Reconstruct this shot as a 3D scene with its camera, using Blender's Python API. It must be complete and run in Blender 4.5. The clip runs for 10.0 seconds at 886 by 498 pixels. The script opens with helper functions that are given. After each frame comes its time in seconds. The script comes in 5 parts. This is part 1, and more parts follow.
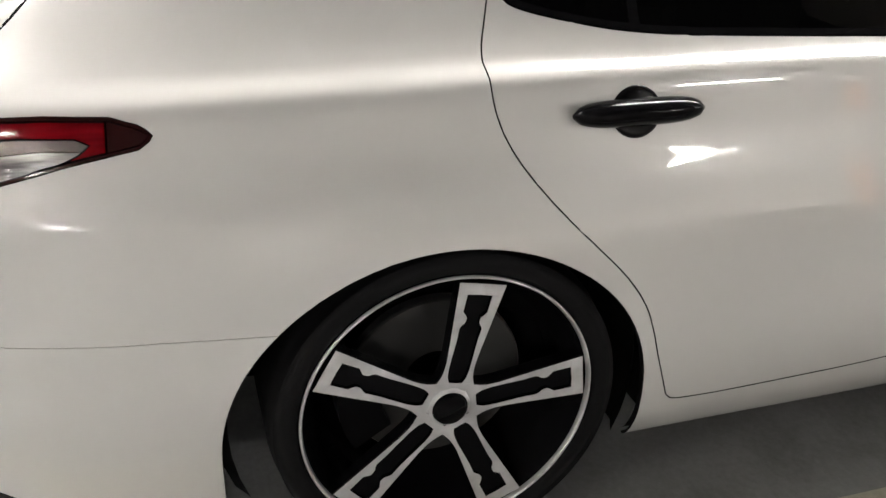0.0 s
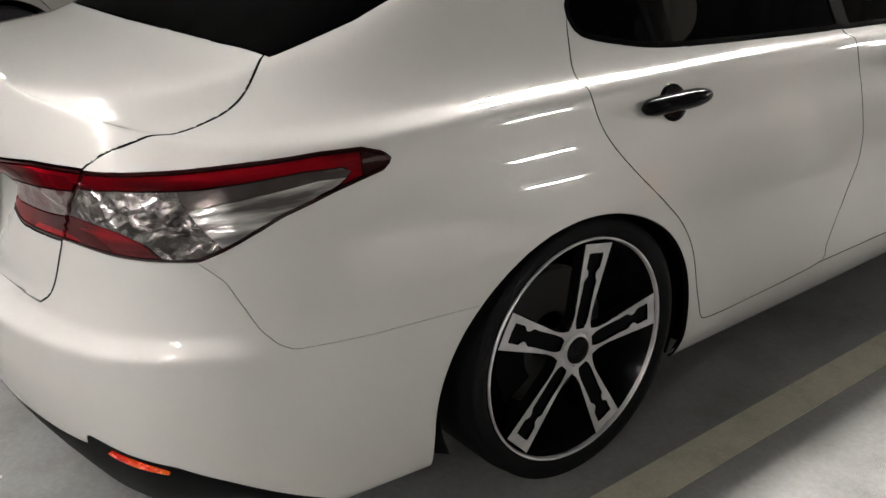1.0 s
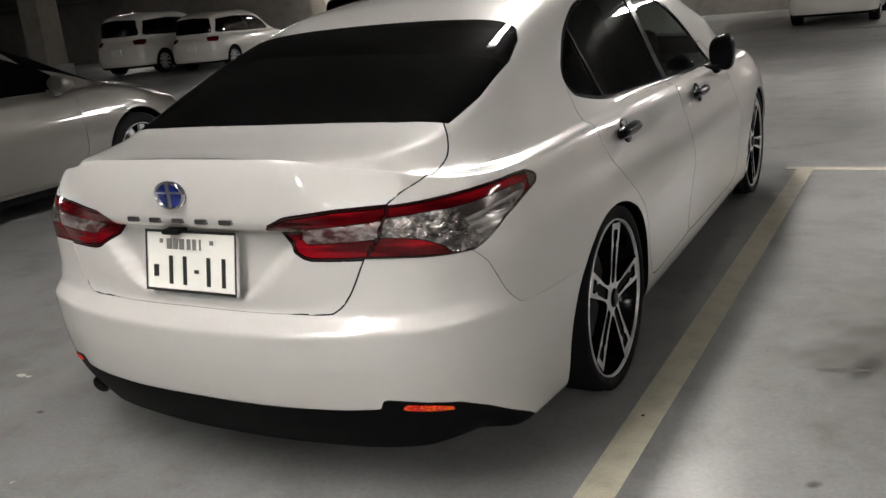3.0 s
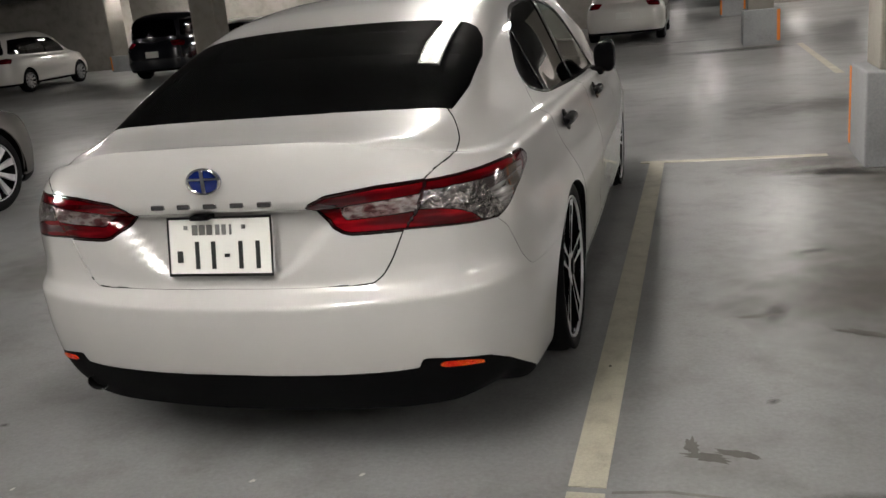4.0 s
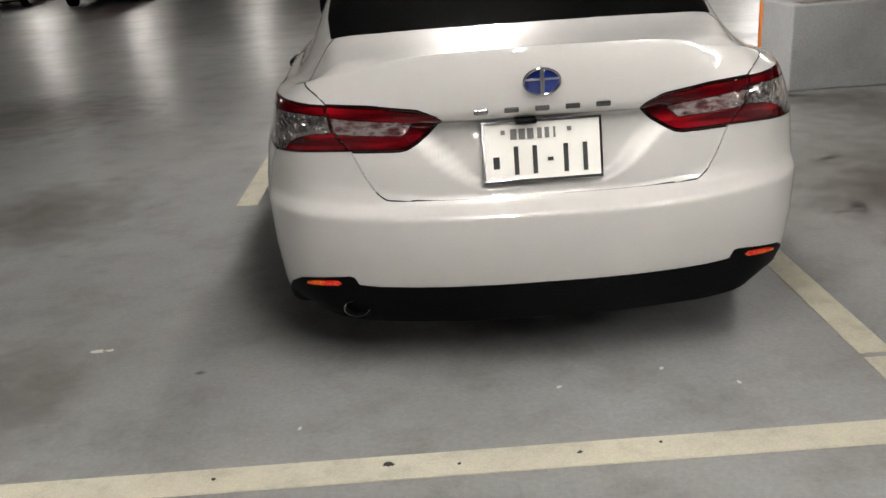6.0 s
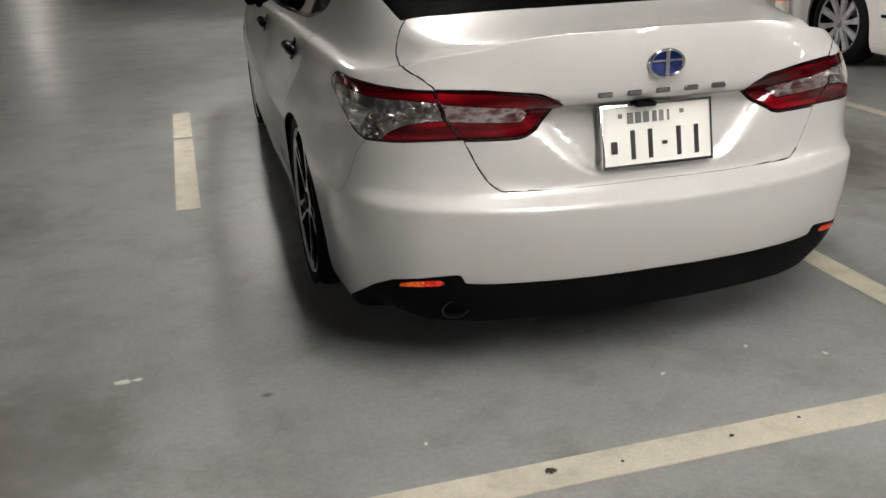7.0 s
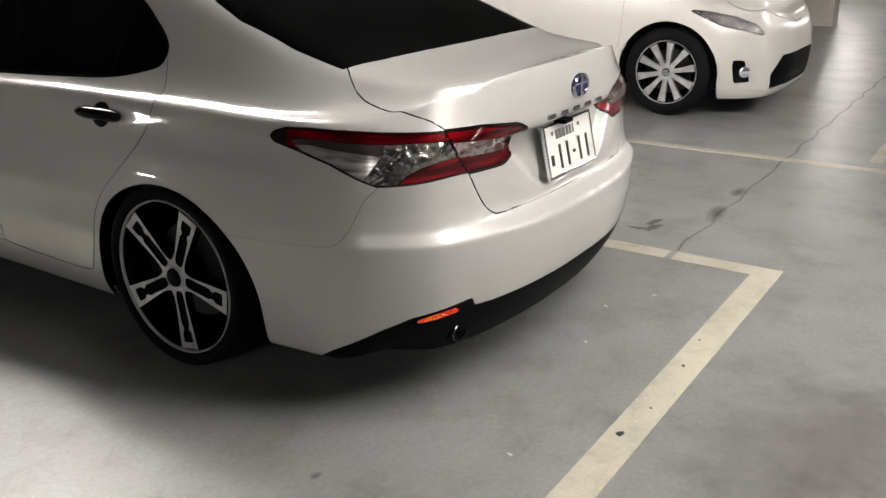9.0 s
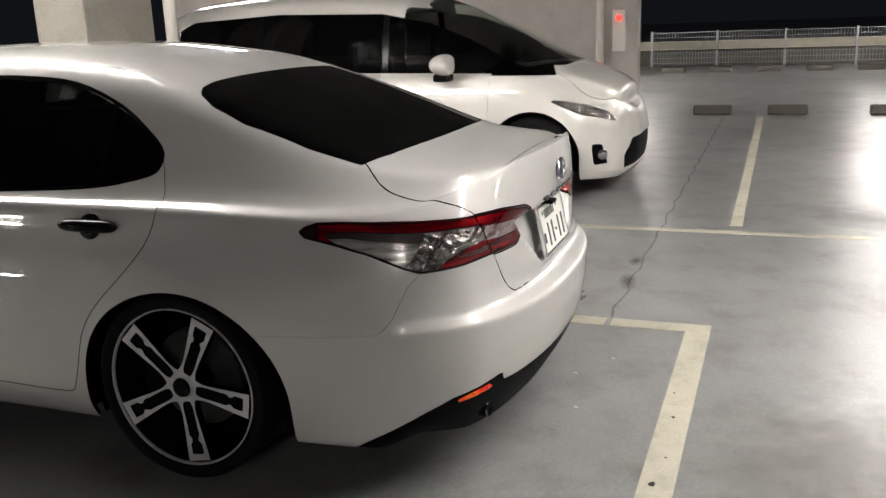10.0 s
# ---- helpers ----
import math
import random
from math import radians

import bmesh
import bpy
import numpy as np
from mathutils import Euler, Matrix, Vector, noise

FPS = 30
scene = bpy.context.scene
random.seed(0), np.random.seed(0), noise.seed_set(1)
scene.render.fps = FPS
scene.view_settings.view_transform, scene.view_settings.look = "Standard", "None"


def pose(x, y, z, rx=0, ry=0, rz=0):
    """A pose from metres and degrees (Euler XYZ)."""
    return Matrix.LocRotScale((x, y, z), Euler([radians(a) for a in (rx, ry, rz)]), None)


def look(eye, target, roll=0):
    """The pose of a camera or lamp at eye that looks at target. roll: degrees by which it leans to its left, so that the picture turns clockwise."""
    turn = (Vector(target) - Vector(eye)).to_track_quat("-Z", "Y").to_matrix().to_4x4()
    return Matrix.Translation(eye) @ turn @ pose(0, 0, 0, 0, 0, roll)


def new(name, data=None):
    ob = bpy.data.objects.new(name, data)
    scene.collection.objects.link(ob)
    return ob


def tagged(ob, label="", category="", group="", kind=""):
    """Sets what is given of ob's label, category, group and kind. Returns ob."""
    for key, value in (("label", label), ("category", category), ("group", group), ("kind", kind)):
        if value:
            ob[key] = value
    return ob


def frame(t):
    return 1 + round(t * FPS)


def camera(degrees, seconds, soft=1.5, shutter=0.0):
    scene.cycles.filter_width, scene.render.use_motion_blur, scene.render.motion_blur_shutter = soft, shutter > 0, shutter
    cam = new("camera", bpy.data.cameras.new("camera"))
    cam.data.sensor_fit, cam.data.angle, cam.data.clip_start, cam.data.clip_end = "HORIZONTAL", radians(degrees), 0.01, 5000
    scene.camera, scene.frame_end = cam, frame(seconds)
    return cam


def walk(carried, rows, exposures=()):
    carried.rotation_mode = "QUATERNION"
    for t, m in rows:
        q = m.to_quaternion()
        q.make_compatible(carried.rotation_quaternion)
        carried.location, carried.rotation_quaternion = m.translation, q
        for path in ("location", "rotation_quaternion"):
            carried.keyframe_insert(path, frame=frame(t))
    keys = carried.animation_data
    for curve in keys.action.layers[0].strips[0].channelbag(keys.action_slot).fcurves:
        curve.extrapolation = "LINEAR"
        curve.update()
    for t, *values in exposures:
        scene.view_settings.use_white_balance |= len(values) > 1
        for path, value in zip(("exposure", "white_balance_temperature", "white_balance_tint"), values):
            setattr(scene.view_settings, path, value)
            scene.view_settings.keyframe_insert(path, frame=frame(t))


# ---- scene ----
cam = camera(52.8, 10.0)
PATH = [
    (0, (2.071, -0.407, 1.289), (0.377, 0.143, 0.379), 1.8),
    (0.5, (2.159, -0.881, 1.32), (0.566, 0.0, 0.493), 0.2),
    (1, (2.11, -1.299, 1.294), (0.625, -0.188, 0.545), -1.3),
    (1.5, (2.1, -1.683, 1.323), (0.727, -0.405, 0.627), -2.0),
    (2, (2.066, -2.086, 1.357), (0.832, -0.652, 0.708), -2.5),
    (2.5, (1.956, -2.421, 1.371), (0.831, -0.864, 0.816), -5.0),
    (2.7, (1.904, -2.549, 1.368), (0.83, -0.953, 0.822), -5.3),
    (4, (1.344, -3.223, 1.352), (0.783, -1.382, 0.808), -5.8),
    (4.5, (1.04, -3.417, 1.409), (0.572, -1.532, 0.931), -2.5),
    (5, (0.63, -3.535, 1.386), (0.302, -1.66, 0.772), -2.8),
    (5.5, (0.195, -3.495, 1.359), (0.063, -1.617, 0.685), -5.7),
    (6, (-0.319, -3.474, 1.34), (-0.305, -1.595, 0.655), -4.0),
    (7.3, (-1.45, -3.045, 1.327), (-0.724, -1.334, 0.588), -1.6),
    (7.5, (-1.584, -2.952, 1.357), (-0.696, -1.324, 0.608), -1.3),
    (8, (-1.918, -2.733, 1.348), (-0.749, -1.3, 0.587), -1.1),
    (8.5, (-2.257, -2.48, 1.392), (-0.883, -1.24, 0.633), -1.4),
    (9, (-2.648, -2.294, 1.42), (-1.095, -1.238, 0.732), -1.0),
    (9.5, (-2.877, -2.051, 1.41), (-1.182, -1.145, 0.856), -1.6),
    (10, (-3.07, -1.755, 1.436), (-1.26, -1.065, 0.941), -2.2),
]
EXPOSURES = [(0.0, 0.8), (0.5, 0.4), (1.0, 0.15), (1.5, 0.2), (2.5, 0.05), (4.5, -0.4), (5.0, -0.1), (6.0, -0.05), (8.0, -0.1), (9.0, 0.15), (10.0, 0.15)]
walk(cam, [(t, look(eye, target, roll)) for t, eye, target, roll in PATH], EXPOSURES)

# ---------------------------------------------------------------- light
CEIL = 2.75
world = bpy.data.worlds.new("night")
scene.world = world
world.use_nodes = True
world.node_tree.nodes["Background"].inputs[0].default_value = (0.005, 0.0055, 0.007, 1)
world.node_tree.nodes["Background"].inputs[1].default_value = 1.0
scene.view_settings.exposure = 0.0


# ---------------------------------------------------------------- materials
def material(name, colour=(0.5, 0.5, 0.5), rough=0.5, metal=0.0, **more):
    m = bpy.data.materials.new(name)
    m.use_nodes = True
    b = m.node_tree.nodes["Principled BSDF"]
    b.inputs["Base Color"].default_value = (*colour, 1)
    b.inputs["Roughness"].default_value = rough
    b.inputs["Metallic"].default_value = metal
    for key, value in more.items():
        b.inputs[key.replace("_", " ")].default_value = value
    return m


def nodes_of(m):
    t = m.node_tree
    return t, t.nodes["Principled BSDF"]


def add(t, kind, **inputs):
    n = t.nodes.new(kind)
    for key, value in inputs.items():
        n.inputs[key.replace("_", " ")].default_value = value
    return n


def coords(t, scale=1.0, which="Object"):
    tc = t.nodes.new("ShaderNodeTexCoord")
    mp = t.nodes.new("ShaderNodeMapping")
    mp.inputs["Scale"].default_value = (scale,) * 3 if not isinstance(scale, tuple) else scale
    t.links.new(tc.outputs[which], mp.inputs["Vector"])
    return mp.outputs["Vector"]


def noise_node(t, vec, scale, detail=5.0, rough=0.55):
    n = add(t, "ShaderNodeTexNoise", Scale=scale, Detail=detail, Roughness=rough)
    t.links.new(vec, n.inputs["Vector"])
    return n.outputs["Fac"]


def ramp(t, fac, stops):
    n = t.nodes.new("ShaderNodeValToRGB")
    els = n.color_ramp.elements
    while len(els) < len(stops):
        els.new(0.5)
    for e, (p, c) in zip(els, stops):
        e.position, e.color = p, (*c, 1) if len(c) == 3 else c
    t.links.new(fac, n.inputs["Fac"])
    return n.outputs["Color"]


def bump(t, b, height, strength=0.2, distance=0.01):
    n = add(t, "ShaderNodeBump", Strength=strength, Distance=distance)
    t.links.new(height, n.inputs["Height"])
    t.links.new(n.outputs["Normal"], b.inputs["Normal"])


def mix(t, fac, a, b, mode="MIX"):
    n = t.nodes.new("ShaderNodeMix")
    n.data_type, n.blend_type = "RGBA", mode
    for sock, v in ((n.inputs[0], fac), (n.inputs[6], a), (n.inputs[7], b)):
        if isinstance(v, bpy.types.NodeSocket):
            t.links.new(v, sock)
        else:
            sock.default_value = v if not isinstance(v, tuple) or len(v) == 4 else (*v, 1)
    return n.outputs[2]


def car_paint(name, colour, flake=0.0, rough=0.32, coat=1.0):
    m = material(name, colour, rough, 0.0, Coat_Weight=coat, Coat_Roughness=0.03, Coat_IOR=1.7)
    t, b = nodes_of(m)
    v = coords(t)
    dust = noise_node(t, v, 2.5, 6)
    t.links.new(ramp(t, dust, [(0.3, tuple(c * 0.95 for c in colour)), (0.7, colour)]), b.inputs["Base Color"])
    grain = noise_node(t, v, 900, 2)
    if flake:
        b.inputs["Metallic"].default_value = flake
        bump(t, b, grain, 0.06, 0.0006)
    return m


def concrete(name, light, dark, rough=(0.25, 0.5), stain=0.6, scale=1.0, relief=0.15):
    m = material(name, light, 0.4)
    t, b = nodes_of(m)
    v = coords(t, scale)
    big = noise_node(t, v, 0.45, 6, 0.6)
    mid = noise_node(t, v, 3.0, 8, 0.65)
    fine = noise_node(t, v, 60, 4, 0.7)
    base = ramp(t, big, [(0.28, dark), (0.72, light)])
    spots = ramp(t, mid, [(0.28, (0.50, 0.475, 0.44)), (0.50, (0.95, 0.945, 0.93)), (0.75, (1.12, 1.12, 1.12))])
    c = mix(t, stain, base, spots, "MULTIPLY")
    grain = ramp(t, fine, [(0.3, (0.82, 0.82, 0.82)), (0.7, (1.05, 1.05, 1.05))])
    c = mix(t, 1.0, c, grain, "MULTIPLY")
    t.links.new(c, b.inputs["Base Color"])
    rr = ramp(t, big, [(0.25, (rough[1],) * 3), (0.75, (rough[0],) * 3)])
    t.links.new(rr, b.inputs["Roughness"])
    bump(t, b, fine, relief, 0.002)
    return m


M_FLOOR = concrete("coated_concrete_floor", (0.305, 0.312, 0.316), (0.208, 0.209, 0.207), (0.285, 0.40), 0.75)
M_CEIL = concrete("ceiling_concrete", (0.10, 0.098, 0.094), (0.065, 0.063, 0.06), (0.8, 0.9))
M_WALL = concrete("painted_wall", (0.52, 0.49, 0.46), (0.42, 0.39, 0.36), (0.6, 0.8), 0.3)
# Darker than the other painted walls, to bring the north wall's brightness down.
M_WALL_GREY = concrete("grey_concrete_wall", (0.31, 0.29, 0.265), (0.19, 0.178, 0.16), (0.7, 0.9), 0.6)
M_COLUMN = concrete("bare_concrete_column", (0.36, 0.34, 0.30), (0.26, 0.24, 0.21), (0.7, 0.9), 0.5)
M_GUARD = concrete("grey_painted_guard", (0.40, 0.41, 0.42), (0.32, 0.33, 0.34), (0.5, 0.7), 0.35)
M_LINE = concrete("worn_cream_line_paint", (0.62, 0.59, 0.47), (0.48, 0.46, 0.38), (0.5, 0.7), 0.5, 3.0)
M_ORANGE = material("orange_reflective_tape", (0.85, 0.25, 0.03), 0.5)
M_PEARL = car_paint("pearl_white_paint", (0.57, 0.566, 0.552), 0.10, 0.36)
M_SILVER = car_paint("silver_paint", (0.10, 0.095, 0.088), 0.35)
M_BLACK = material("black_plastic", (0.004, 0.004, 0.0045), 0.55, 0, Specular_IOR_Level=0.04)
M_GLOSS = material("gloss_black_trim", (0.004, 0.004, 0.0045), 0.16, 0, Specular_IOR_Level=0.10)
M_TYRE = material("tyre_rubber", (0.005, 0.005, 0.0055), 0.7, 0, Specular_IOR_Level=0.1)
M_ALLOY = material("machined_alloy", (0.60, 0.60, 0.61), 0.34, 0.5)
t_, b_ = nodes_of(M_ALLOY)
t_.links.new(ramp(t_, noise_node(t_, coords(t_), 16, 4), [(0.3, (0.44, 0.44, 0.45)), (0.7, (0.68, 0.68, 0.69))]), b_.inputs["Base Color"])
M_CHROME = material("chrome", (0.8, 0.8, 0.82), 0.08, 1.0)
M_LAMP = material("fluorescent_tube", (1, 1, 1), 0.5, 0, Emission_Color=(1.0, 0.945, 0.89, 1), Emission_Strength=205.0)


def lens_red(name, dark=(0.10, 0.0015, 0.004)):
    m = material(name, dark, 0.08, 0.0, Specular_IOR_Level=0.35)
    t, b = nodes_of(m)
    v = coords(t, (4.0, 4.0, 34.0))
    w = noise_node(t, v, 1.0, 2)
    t.links.new(ramp(t, w, [(0.34, (0.03, 0.0006, 0.0015)), (0.5, (0.075, 0.001, 0.003)), (0.66, (0.17, 0.003, 0.007))]), b.inputs["Base Color"])
    return m


def lens_clear(name):
    """Clear lens over a faceted reflector, bright and dark glints painted by cell colour."""
    m = material(name, (0.5, 0.5, 0.5), 0.2, 0.8, Coat_Weight=1.0, Coat_Roughness=0.02)
    t, b = nodes_of(m)
    v = coords(t)
    cells = t.nodes.new("ShaderNodeTexVoronoi")
    cells.feature = "SMOOTH_F1"
    cells.inputs["Scale"].default_value = 64
    cells.inputs["Smoothness"].default_value = 0.75
    wob = t.nodes.new("ShaderNodeTexNoise")
    wob.inputs["Scale"].default_value = 22
    t.links.new(v, wob.inputs["Vector"])
    t.links.new(mix(t, 0.06, v, wob.outputs["Color"], "ADD"), cells.inputs["Vector"])
    grey = t.nodes.new("ShaderNodeRGBToBW")
    t.links.new(cells.outputs["Color"], grey.inputs["Color"])
    facet = ramp(t, grey.outputs["Val"], [(0.15, (0.07, 0.062, 0.062)), (0.5, (0.30, 0.285, 0.28)), (0.9, (0.66, 0.64, 0.625))])
    soft = noise_node(t, v, 14, 3)
    shade = ramp(t, soft, [(0.32, (0.22, 0.20, 0.20)), (0.52, (0.8, 0.78, 0.77)), (0.66, (1.5, 1.5, 1.5))])
    t.links.new(mix(t, 0.8, facet, shade, "MULTIPLY"), b.inputs["Base Color"])
    bump(t, b, cells.outputs["Distance"], 0.8, 0.012)
    return m


M_LENS_RED = lens_red("red_lamp_lens")
M_LENS_CLEAR = lens_clear("clear_faceted_lamp_lens")
M_LENS_BAR = material("pale_lamp_bar", (0.42, 0.33, 0.33), 0.16, 0.6, Coat_Weight=1.0, Coat_Roughness=0.03)
# Pale and red blotches are painted in for glints and glow inside the bar.
t_, b_ = nodes_of(M_LENS_BAR)
n_ = noise_node(t_, coords(t_, (1.0, 1.0, 2.6)), 19, 3)
t_.links.new(ramp(t_, n_, [(0.34, (0.09, 0.006, 0.010)), (0.46, (0.20, 0.13, 0.13)), (0.58, (0.36, 0.33, 0.325)), (0.7, (0.13, 0.10, 0.10))]), b_.inputs["Base Color"])
bump(t_, b_, n_, 0.6, 0.012)
M_LENS_GREY = material("grey_lamp_chamber", (0.27, 0.265, 0.26), 0.18, 0.5, Coat_Weight=1.0, Coat_Roughness=0.02)
t_, b_ = nodes_of(M_LENS_GREY)
n_ = noise_node(t_, coords(t_, (6.0, 6.0, 55.0)), 1.0, 3)
t_.links.new(ramp(t_, n_, [(0.36, (0.09, 0.085, 0.085)), (0.5, (0.28, 0.27, 0.265)), (0.64, (0.55, 0.54, 0.53))]), b_.inputs["Base Color"])
bump(t_, b_, n_, 0.4, 0.01)
M_LENS_STRIP = material("dark_silver_lamp_strip", (0.10, 0.085, 0.083), 0.2, 0.7, Coat_Weight=1.0, Coat_Roughness=0.02)
M_SMOKE = material("smoked_lamp_edge", (0.02, 0.004, 0.004), 0.08, 0, Coat_Weight=1.0)
# Reflex reflector, no lamp of its own: the amber-red glow is added emission.
M_REFLECTOR = material("glowing_red_reflector", (0.6, 0.03, 0.01), 0.25, 0.0, Coat_Weight=0.6, Coat_Roughness=0.05, Emission_Strength=0.36)
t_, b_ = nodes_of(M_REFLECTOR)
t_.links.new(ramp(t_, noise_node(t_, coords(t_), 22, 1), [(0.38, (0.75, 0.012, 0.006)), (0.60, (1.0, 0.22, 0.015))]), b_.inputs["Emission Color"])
n_ = t_.nodes.new("ShaderNodeTexVoronoi")
n_.inputs["Scale"].default_value = 130
t_.links.new(coords(t_), n_.inputs["Vector"])
bump(t_, b_, n_.outputs["Distance"], 1.0, 0.02)
M_PLATE = material("white_number_plate", (0.78, 0.78, 0.74), 0.4)
M_INK = material("black_ink", (0.015, 0.018, 0.016), 0.5)
M_INK_THIN = material("thin_grey_lettering", (0.16, 0.16, 0.155), 0.5)
M_BLUE = material("blue_enamel", (0.01, 0.025, 0.16), 0.15, 0.3, Coat_Weight=1.0)
M_DISC = material("brake_disc_steel", (0.045, 0.045, 0.045), 0.45, 0.6)
M_BADGE = material("darkened_chrome", (0.30, 0.30, 0.31), 0.12, 1.0)
M_HANDLE = material("gloss_black_handle", (0.003, 0.003, 0.0035), 0.12, 0, Specular_IOR_Level=0.07)
# Also blackens panel edges, in place of the shade inside the gaps.
M_UNDER_AND_GAPS = material("underbody_and_gap_black", (0.005, 0.005, 0.005), 0.9, 0, Specular_IOR_Level=0.05)
M_TINT = material("privacy_glass", (0.004, 0.004, 0.0045), 0.0, 0, Transmission_Weight=0.8, IOR=1.32)
M_CLEARGLASS = material("green_tinted_glass", (0.52, 0.60, 0.54), 0.0, 0, Transmission_Weight=1.0, IOR=1.01, Coat_Weight=0.8, Coat_Roughness=0.0)
# ---------------------------------------------------------------- small builders
def mesh_of(name, verts, faces, mat, smooth=False):
    me = bpy.data.meshes.new(name)
    me.from_pydata([tuple(v) for v in verts], [], [tuple(f) for f in faces])
    me.validate()
    me.materials.append(mat)
    if smooth:
        me.shade_smooth()
    return me


def from_bm(name, bm, mat, smooth=False):
    me = bpy.data.meshes.new(name)
    bmesh.ops.recalc_face_normals(bm, faces=bm.faces)
    bm.to_mesh(me)
    bm.free()
    me.materials.append(mat)
    if smooth:
        me.shade_smooth()
    return me


def part(name, data, parent, label="", m=None):
    ob = new(name, data)
    ob.parent = parent
    if m is not None:
        ob.matrix_basis = m
    return tagged(ob, label) if label else ob


def box(bm, lo, hi, bevel=0.0, m=None):
    r = bmesh.ops.create_cube(bm, size=1.0)
    size = [h - l for l, h in zip(lo, hi)]
    mid = [(h + l) / 2 for l, h in zip(lo, hi)]
    for v in r["verts"]:
        v.co = Vector([c * s + o for c, s, o in zip(v.co, size, mid)])
    if bevel:
        es = list({e for v in r["verts"] for e in v.link_edges})
        r2 = bmesh.ops.bevel(bm, geom=es, offset=bevel, segments=2, affect="EDGES", profile=0.5)
        vs = {v for f in r2["faces"] for v in f.verts} | {v for v in r["verts"] if v.is_valid}
    else:
        vs = set(r["verts"])
    if m is not None:
        bmesh.ops.transform(bm, matrix=m, verts=list(vs))
    return list(vs)


def boxed(name, lo, hi, mat, bevel=0.0):
    bm = bmesh.new()
    box(bm, lo, hi, bevel)
    return from_bm(name, bm, mat)


def structure(name, lo, hi, mat, label, bevel=0.0, category=""):
    return tagged(new(name, boxed(name, lo, hi, mat, bevel)), label, category or name.split("_")[0], kind="structure")


def lathe(profile, n=64, closed=False):
    """Rings of (radius, height along x) turned round the x axis; returns verts, faces."""
    vs, fs = [], []
    k = len(profile)
    for i in range(n):
        a = 2 * math.pi * i / n
        vs += [(h, r * math.cos(a), r * math.sin(a)) for r, h in profile]
    for i in range(n):
        j = (i + 1) % n
        for q in range(k if closed else k - 1):
            w = (q + 1) % k
            fs.append((i * k + q, j * k + q, j * k + w, i * k + w))
    return vs, fs


def catmull(points, per):
    """Dense curve through points (any dimension)."""
    p = [np.array(q, float) for q in points]
    p = [2 * p[0] - p[1]] + p + [2 * p[-1] - p[-2]]
    out = []
    for i in range(1, len(p) - 2):
        for t in np.linspace(0, 1, per, endpoint=False):
            a, b, c, d = p[i - 1:i + 3]
            out.append(0.5 * (2 * b + (c - a) * t + (2 * a - 5 * b + 4 * c - d) * t * t + (3 * b - a - 3 * c + d) * t ** 3))
    out.append(p[-2])
    return np.array(out)


def pchip(x, y, xs):
    """Monotone cubic interpolation of columns y over x at xs."""
    x, y, xs = np.asarray(x, float), np.asarray(y, float), np.asarray(xs, float)
    if y.ndim == 1:
        return pchip(x, y[:, None], xs)[:, 0]
    h = np.diff(x)[:, None]
    d = np.diff(y, axis=0) / h
    m = np.zeros_like(y)
    m[0], m[-1] = d[0], d[-1]
    for i in range(1, len(x) - 1):
        same = d[i - 1] * d[i] > 0
        w1, w2 = 2 * h[i] + h[i - 1], h[i] + 2 * h[i - 1]
        with np.errstate(divide="ignore", invalid="ignore"):
            m[i] = np.where(same, (w1 + w2) / (w1 / d[i - 1] + w2 / d[i]), 0)
    k = np.clip(np.searchsorted(x, xs) - 1, 0, len(x) - 2)
    t = ((np.clip(xs, x[0], x[-1]) - x[k]) / h[k, 0])[:, None]
    return ((2 * t**3 - 3 * t**2 + 1) * y[k] + (t**3 - 2 * t**2 + t) * h[k] * m[k]
            + (-2 * t**3 + 3 * t**2) * y[k + 1] + (t**3 - t**2) * h[k] * m[k + 1])


